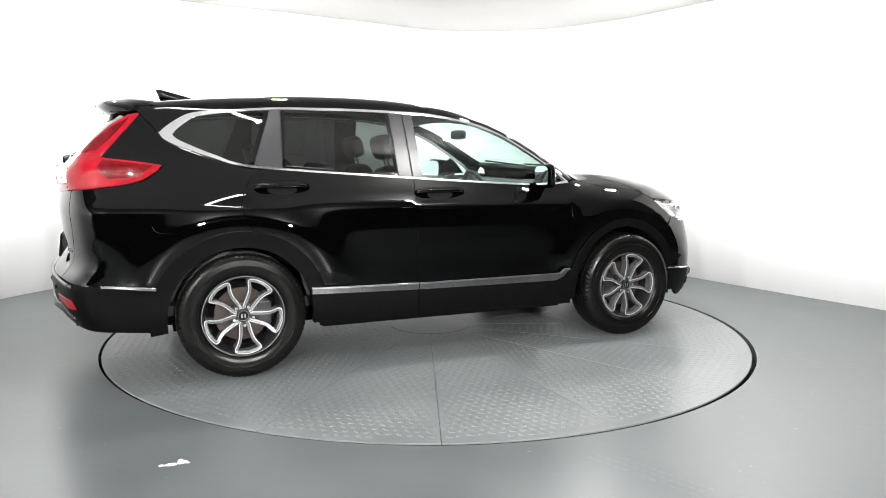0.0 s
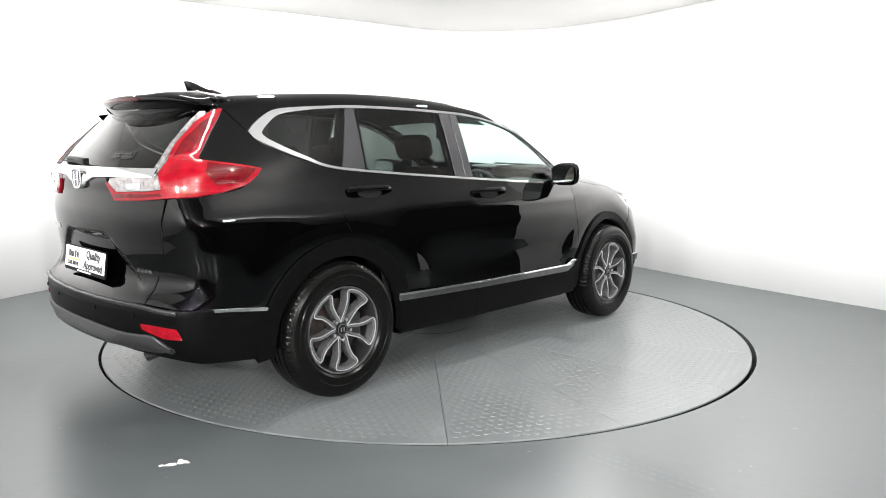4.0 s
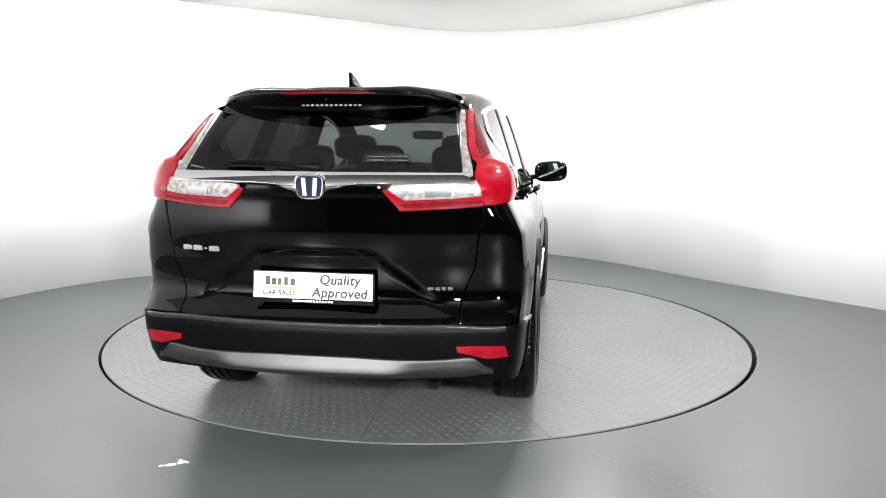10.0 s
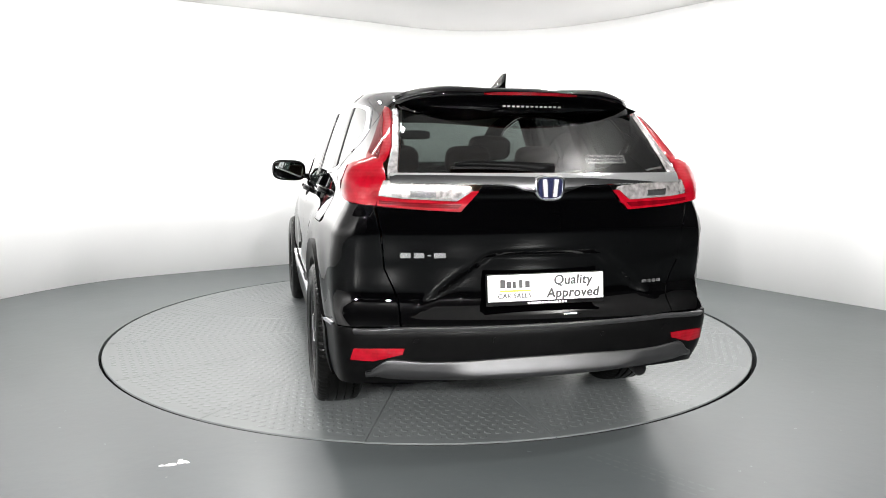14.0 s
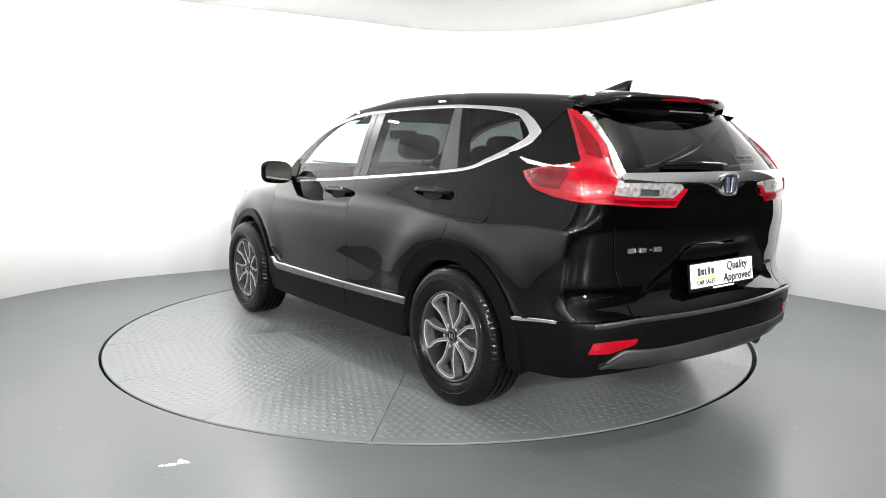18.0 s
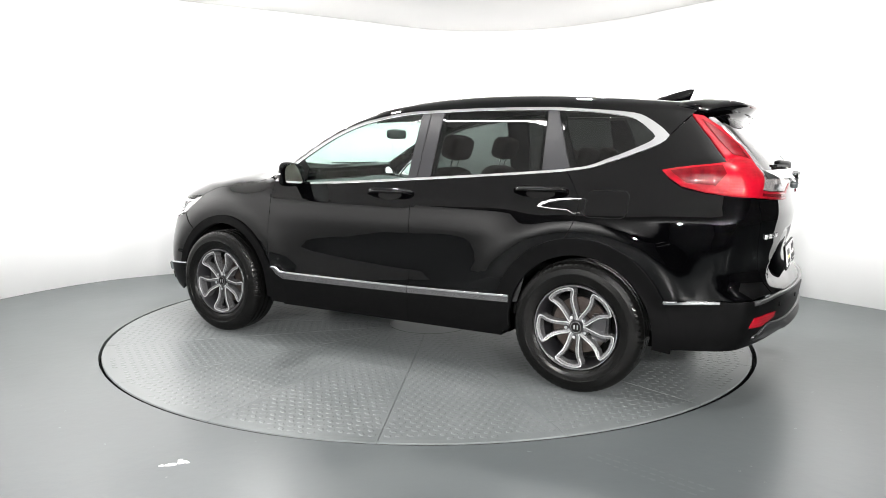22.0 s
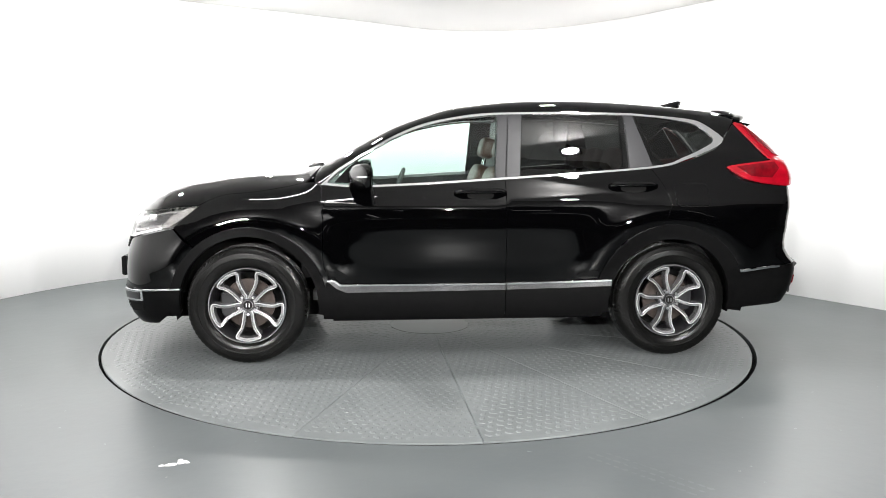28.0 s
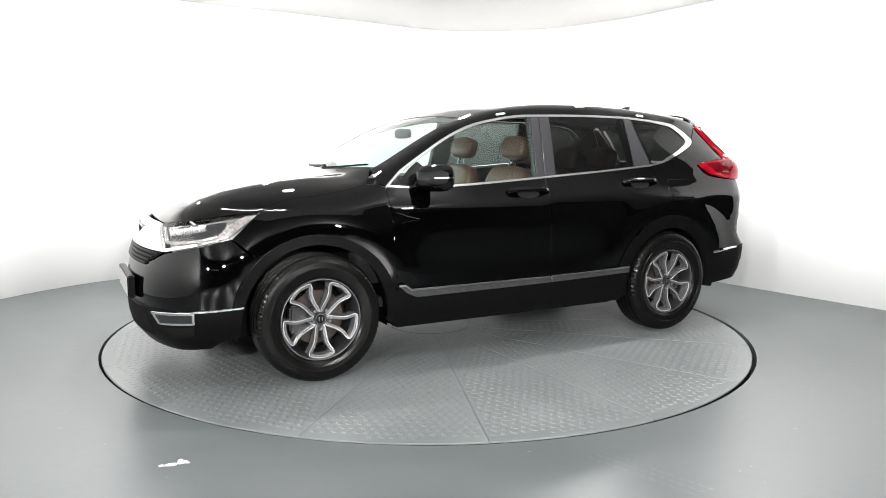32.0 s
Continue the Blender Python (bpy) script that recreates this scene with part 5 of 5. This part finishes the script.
def cabin():
    for y in (-0.37, 0.37):
        seat(-0.08, y, 0.50)
    for y in (-0.42, 0.0, 0.42):
        seat(-0.80, y, 0.41, True, 0.58, 20, -0.02)
    bm = bmesh.new()
    box(bm, -1.9, 0.95, -0.72, 0.72, 0.36, 0.42)
    part("cabin_floor", bm, M_TRIM, car, "black carpet")
    bm = bmesh.new()
    box(bm, -2.05, -1.35, -0.62, 0.62, 0.42, 0.86, 0.03)
    part("luggage_cover", bm, M_TRIM, car, "black luggage cover")
    bm = loft([[(1.02, y, 0.5), (0.62, y, 0.55), (0.52, y, 0.80), (0.50, y, 0.98 + c), (0.60, y, 1.06 + c), (0.85, y, 1.09 + c * 0.5), (1.02, y, 1.05)] for y, c in
               ((-0.72, -0.02), (-0.60, 0.0), (-0.45, 0.025), (-0.30, 0.025), (-0.18, 0), (0, 0.0), (0.3, 0), (0.6, 0), (0.72, -0.02))])
    part("dashboard", bm, M_TRIM, car, "black dashboard", True)
    # steering wheel on the right
    bm = bmesh.new()
    m = Matrix.Translation((0.40, -0.37, 0.99)) @ Matrix.Rotation(radians(68), 4, "Y")
    n, k = 40, 10
    rows = [[bm.verts.new(((0.185 + 0.014 * math.cos(2 * math.pi * j / k)) * math.cos(2 * math.pi * i / n), (0.185 + 0.014 * math.cos(2 * math.pi * j / k)) * math.sin(2 * math.pi * i / n), 0.014 * math.sin(2 * math.pi * j / k))) for j in range(k)] for i in range(n)]
    for i in range(n):
        for j in range(k):
            bm.faces.new((rows[i][j], rows[(i + 1) % n][j], rows[(i + 1) % n][(j + 1) % k], rows[i][(j + 1) % k]))
    box(bm, -0.18, 0.18, -0.02, 0.02, -0.01, 0.01)
    box(bm, -0.02, 0.17, -0.06, 0.06, -0.02, 0.03, 0.01)
    bmesh.ops.transform(bm, matrix=m, verts=bm.verts[:])
    part("steering_wheel", bm, M_TRIM, car, "black steering wheel", True)
    bm = bmesh.new()
    superball(bm, (0.40, 0, 1.425), (0.02, 0.12, 0.035), 0.5)
    box(bm, 0.39, 0.42, -0.015, 0.015, 1.43, 1.462)
    part("inner_mirror", bm, M_TRIM, car, "black inner mirror", True)
    # linings
    left = [T(x, 0.54) for x in np.linspace(0.22, -1.75, 14)]
    panel("headliner", left + mirrored(left)[::-1], "tube", M_LINER, car, "pale headliner", both=False, gap=0, lift=-0.045, depth=0.005, step=0.08)
    low = [S(x, belt(x) - 0.004) for x in np.linspace(0.84, -1.20, 20)]
    panel("door_lining", low + [S(-0.95, 0.45), S(0.80, 0.45)], "side", M_TRIM, car, "black door lining", gap=0, lift=-0.07, depth=0.0, step=0.1)
    panel("door_top", [S(x, belt(x) + 0.012) for x in np.linspace(0.84, -1.20, 14)] + [S(x, belt(x) - 0.03) for x in np.linspace(-1.20, 0.84, 14)], "side", M_TRIM, car, "", gap=0, lift=-0.02, depth=0.05, step=0.1)
    for a, b, c, d in ((-0.20, -0.36, -0.39, -0.22), (-1.05, -1.26, -1.14, -1.03)):
        panel("pillar_lining", [S(a, belt(a) + 0.01), S(b, belt(b) + 0.01), S(c, 1.55), S(d, 1.55)], "side", M_TRIM, car, "dark pillar lining", gap=0, lift=-0.012, depth=0.04, step=0.1)
    q = [S(-1.19, belt(-1.19)), S(-1.457, 1.25), S(-1.70, 1.35), S(-1.95, 1.20), S(-2.0, 0.9), S(-1.3, 0.9)]
    panel("luggage_lining", q, "side", M_TRIM, car, "black luggage lining", gap=0, lift=-0.06, depth=0.0, step=0.1)


cabin()


def wheel_wells():
    for cx, r in ((1.3315, 0.455), (-1.3315, 0.445)):
        for sgn in (1, -1):
            secs = []
            for a in np.linspace(-12, 192, 26):
                c, s = math.cos(radians(a)), math.sin(radians(a))
                secs.append([(cx + r * c, sgn * y, 0.355 + r * s) for y in (0.52, 0.80)])
            bm = loft(secs, cap=False, loop=False)
            n = 26
            vs = [bm.verts.new((cx + r * math.cos(radians(a)), sgn * 0.52, 0.355 + r * math.sin(radians(a)))) for a in np.linspace(-12, 192, n)]
            bm.faces.new(vs)
            part("wheel_well", bm, M_INNER, car, "black wheel well lining")


wheel_wells()


# ---- turntable ----
turntable = empty("turntable", "round grey steel turntable with raised tread, flush in the floor", "turntable")


def turntable_parts():
    """Sixteen sector plates with a raised tread, round a hub plate."""
    R0, R1, n, half = 0.30, 2.265, 12, math.radians(11.25)
    g = 0.0016
    bm = bmesh.new()
    rows = []
    for r, z in ((R0, -0.04), (R0, -0.002), (R0 + 0.003, 0.0), (R1 - 0.004, 0.0), (R1, -0.004), (R1, -0.007)):
        h = half - g / r
        rows.append([bm.verts.new((r * math.cos(-h + 2 * h * k / n), r * math.sin(-h + 2 * h * k / n), z)) for k in range(n + 1)])
    for a, b in zip(rows, rows[1:]):
        for k in range(n):
            bm.faces.new((a[k], b[k], b[k + 1], a[k + 1]))
    for k in (0, n):
        lo = [bm.verts.new((v.co.x, v.co.y, -0.012)) for v in (rows[2][k], rows[3][k])]
        bm.faces.new((rows[2][k], rows[3][k], lo[1], lo[0]))
    plate = part("deck_plate", bm, M_PLATE, turntable)
    # raised lozenges, turned crosswise in alternation
    bm = bmesh.new()
    pitch = 0.052
    for i in range(0, 40):
        for j in range(-10, 11):
            x, y = 0.33 + i * pitch + (0.0), j * pitch + (i % 2) * pitch * 0.5
            r, a = math.hypot(x, y), math.atan2(y, x)
            if not (R0 + 0.03 < r < R1 - 0.06 and abs(a) < half - 0.014 / r):
                continue
            turn = math.radians(45 if (i + j) % 2 else -45)
            L, W, H = 0.0215, 0.0135, 0.0013
            c, s = math.cos(turn), math.sin(turn)
            base = [bm.verts.new((x + u * c - v * s, y + u * s + v * c, 0.0)) for u, v in ((L, 0), (L * 0.5, W), (-L * 0.5, W), (-L, 0), (-L * 0.5, -W), (L * 0.5, -W))]
            top = [bm.verts.new((x + u * c - v * s, y + u * s + v * c, H)) for u, v in ((L * 0.8, 0), (L * 0.4, W * 0.55), (-L * 0.4, W * 0.55), (-L * 0.8, 0), (-L * 0.4, -W * 0.55), (L * 0.4, -W * 0.55))]
            for k in range(6):
                bm.faces.new((base[k], base[(k + 1) % 6], top[(k + 1) % 6], top[k]))
            bm.faces.new(top)
    tread = part("tread", bm, M_PLATE, plate, "raised tread lozenges")
    tread["kind"] = "stuff"
    plate.rotation_euler = (0, 0, math.radians(92 + 11.25))
    for k in range(1, 16):
        p = new("deck_plate", plate.data)
        p.parent = turntable
        p.rotation_euler = (0, 0, math.radians(92 + 11.25 + 22.5 * k))
        t = new("tread", tread.data)
        t.parent = p
        t["kind"] = "stuff"
        t["label"] = "raised tread lozenges"
    bm = bmesh.new()
    bmesh.ops.create_circle(bm, cap_ends=True, segments=48, radius=R0 - 0.003)
    part("hub_plate", bm, M_PLATE, turntable)
    # black ring that paints the gap's shade onto the side of the deck
    bm = bmesh.new()
    ring = [[bm.verts.new((r * math.cos(2 * math.pi * i / 192), r * math.sin(2 * math.pi * i / 192), z)) for i in range(192)] for r, z in ((R1 - 0.012, -0.0075), (R1 - 0.001, -0.0075), (R1 - 0.001, -0.055))]
    for a, b in zip(ring, ring[1:]):
        for i in range(192):
            bm.faces.new((a[i], a[(i + 1) % 192], b[(i + 1) % 192], b[i]))
    part("rim_shade_band", bm, M_GAP, turntable, "black band for the shade in the gap under the deck's edge")


turntable_parts()


# ---- what moves ----
def motions():
    rows_t, rows_c = [], []
    for k in range(65):
        t = k * 0.5
        a = TURN_START + TURN_RATE * t
        m = pose(0, 0, 0, 0, 0, a)
        rows_t.append((t, m))
        rows_c.append((t, m @ Matrix.Translation(CAR_OFF)))
    walk(turntable, rows_t)
    walk(car, rows_c)


motions()
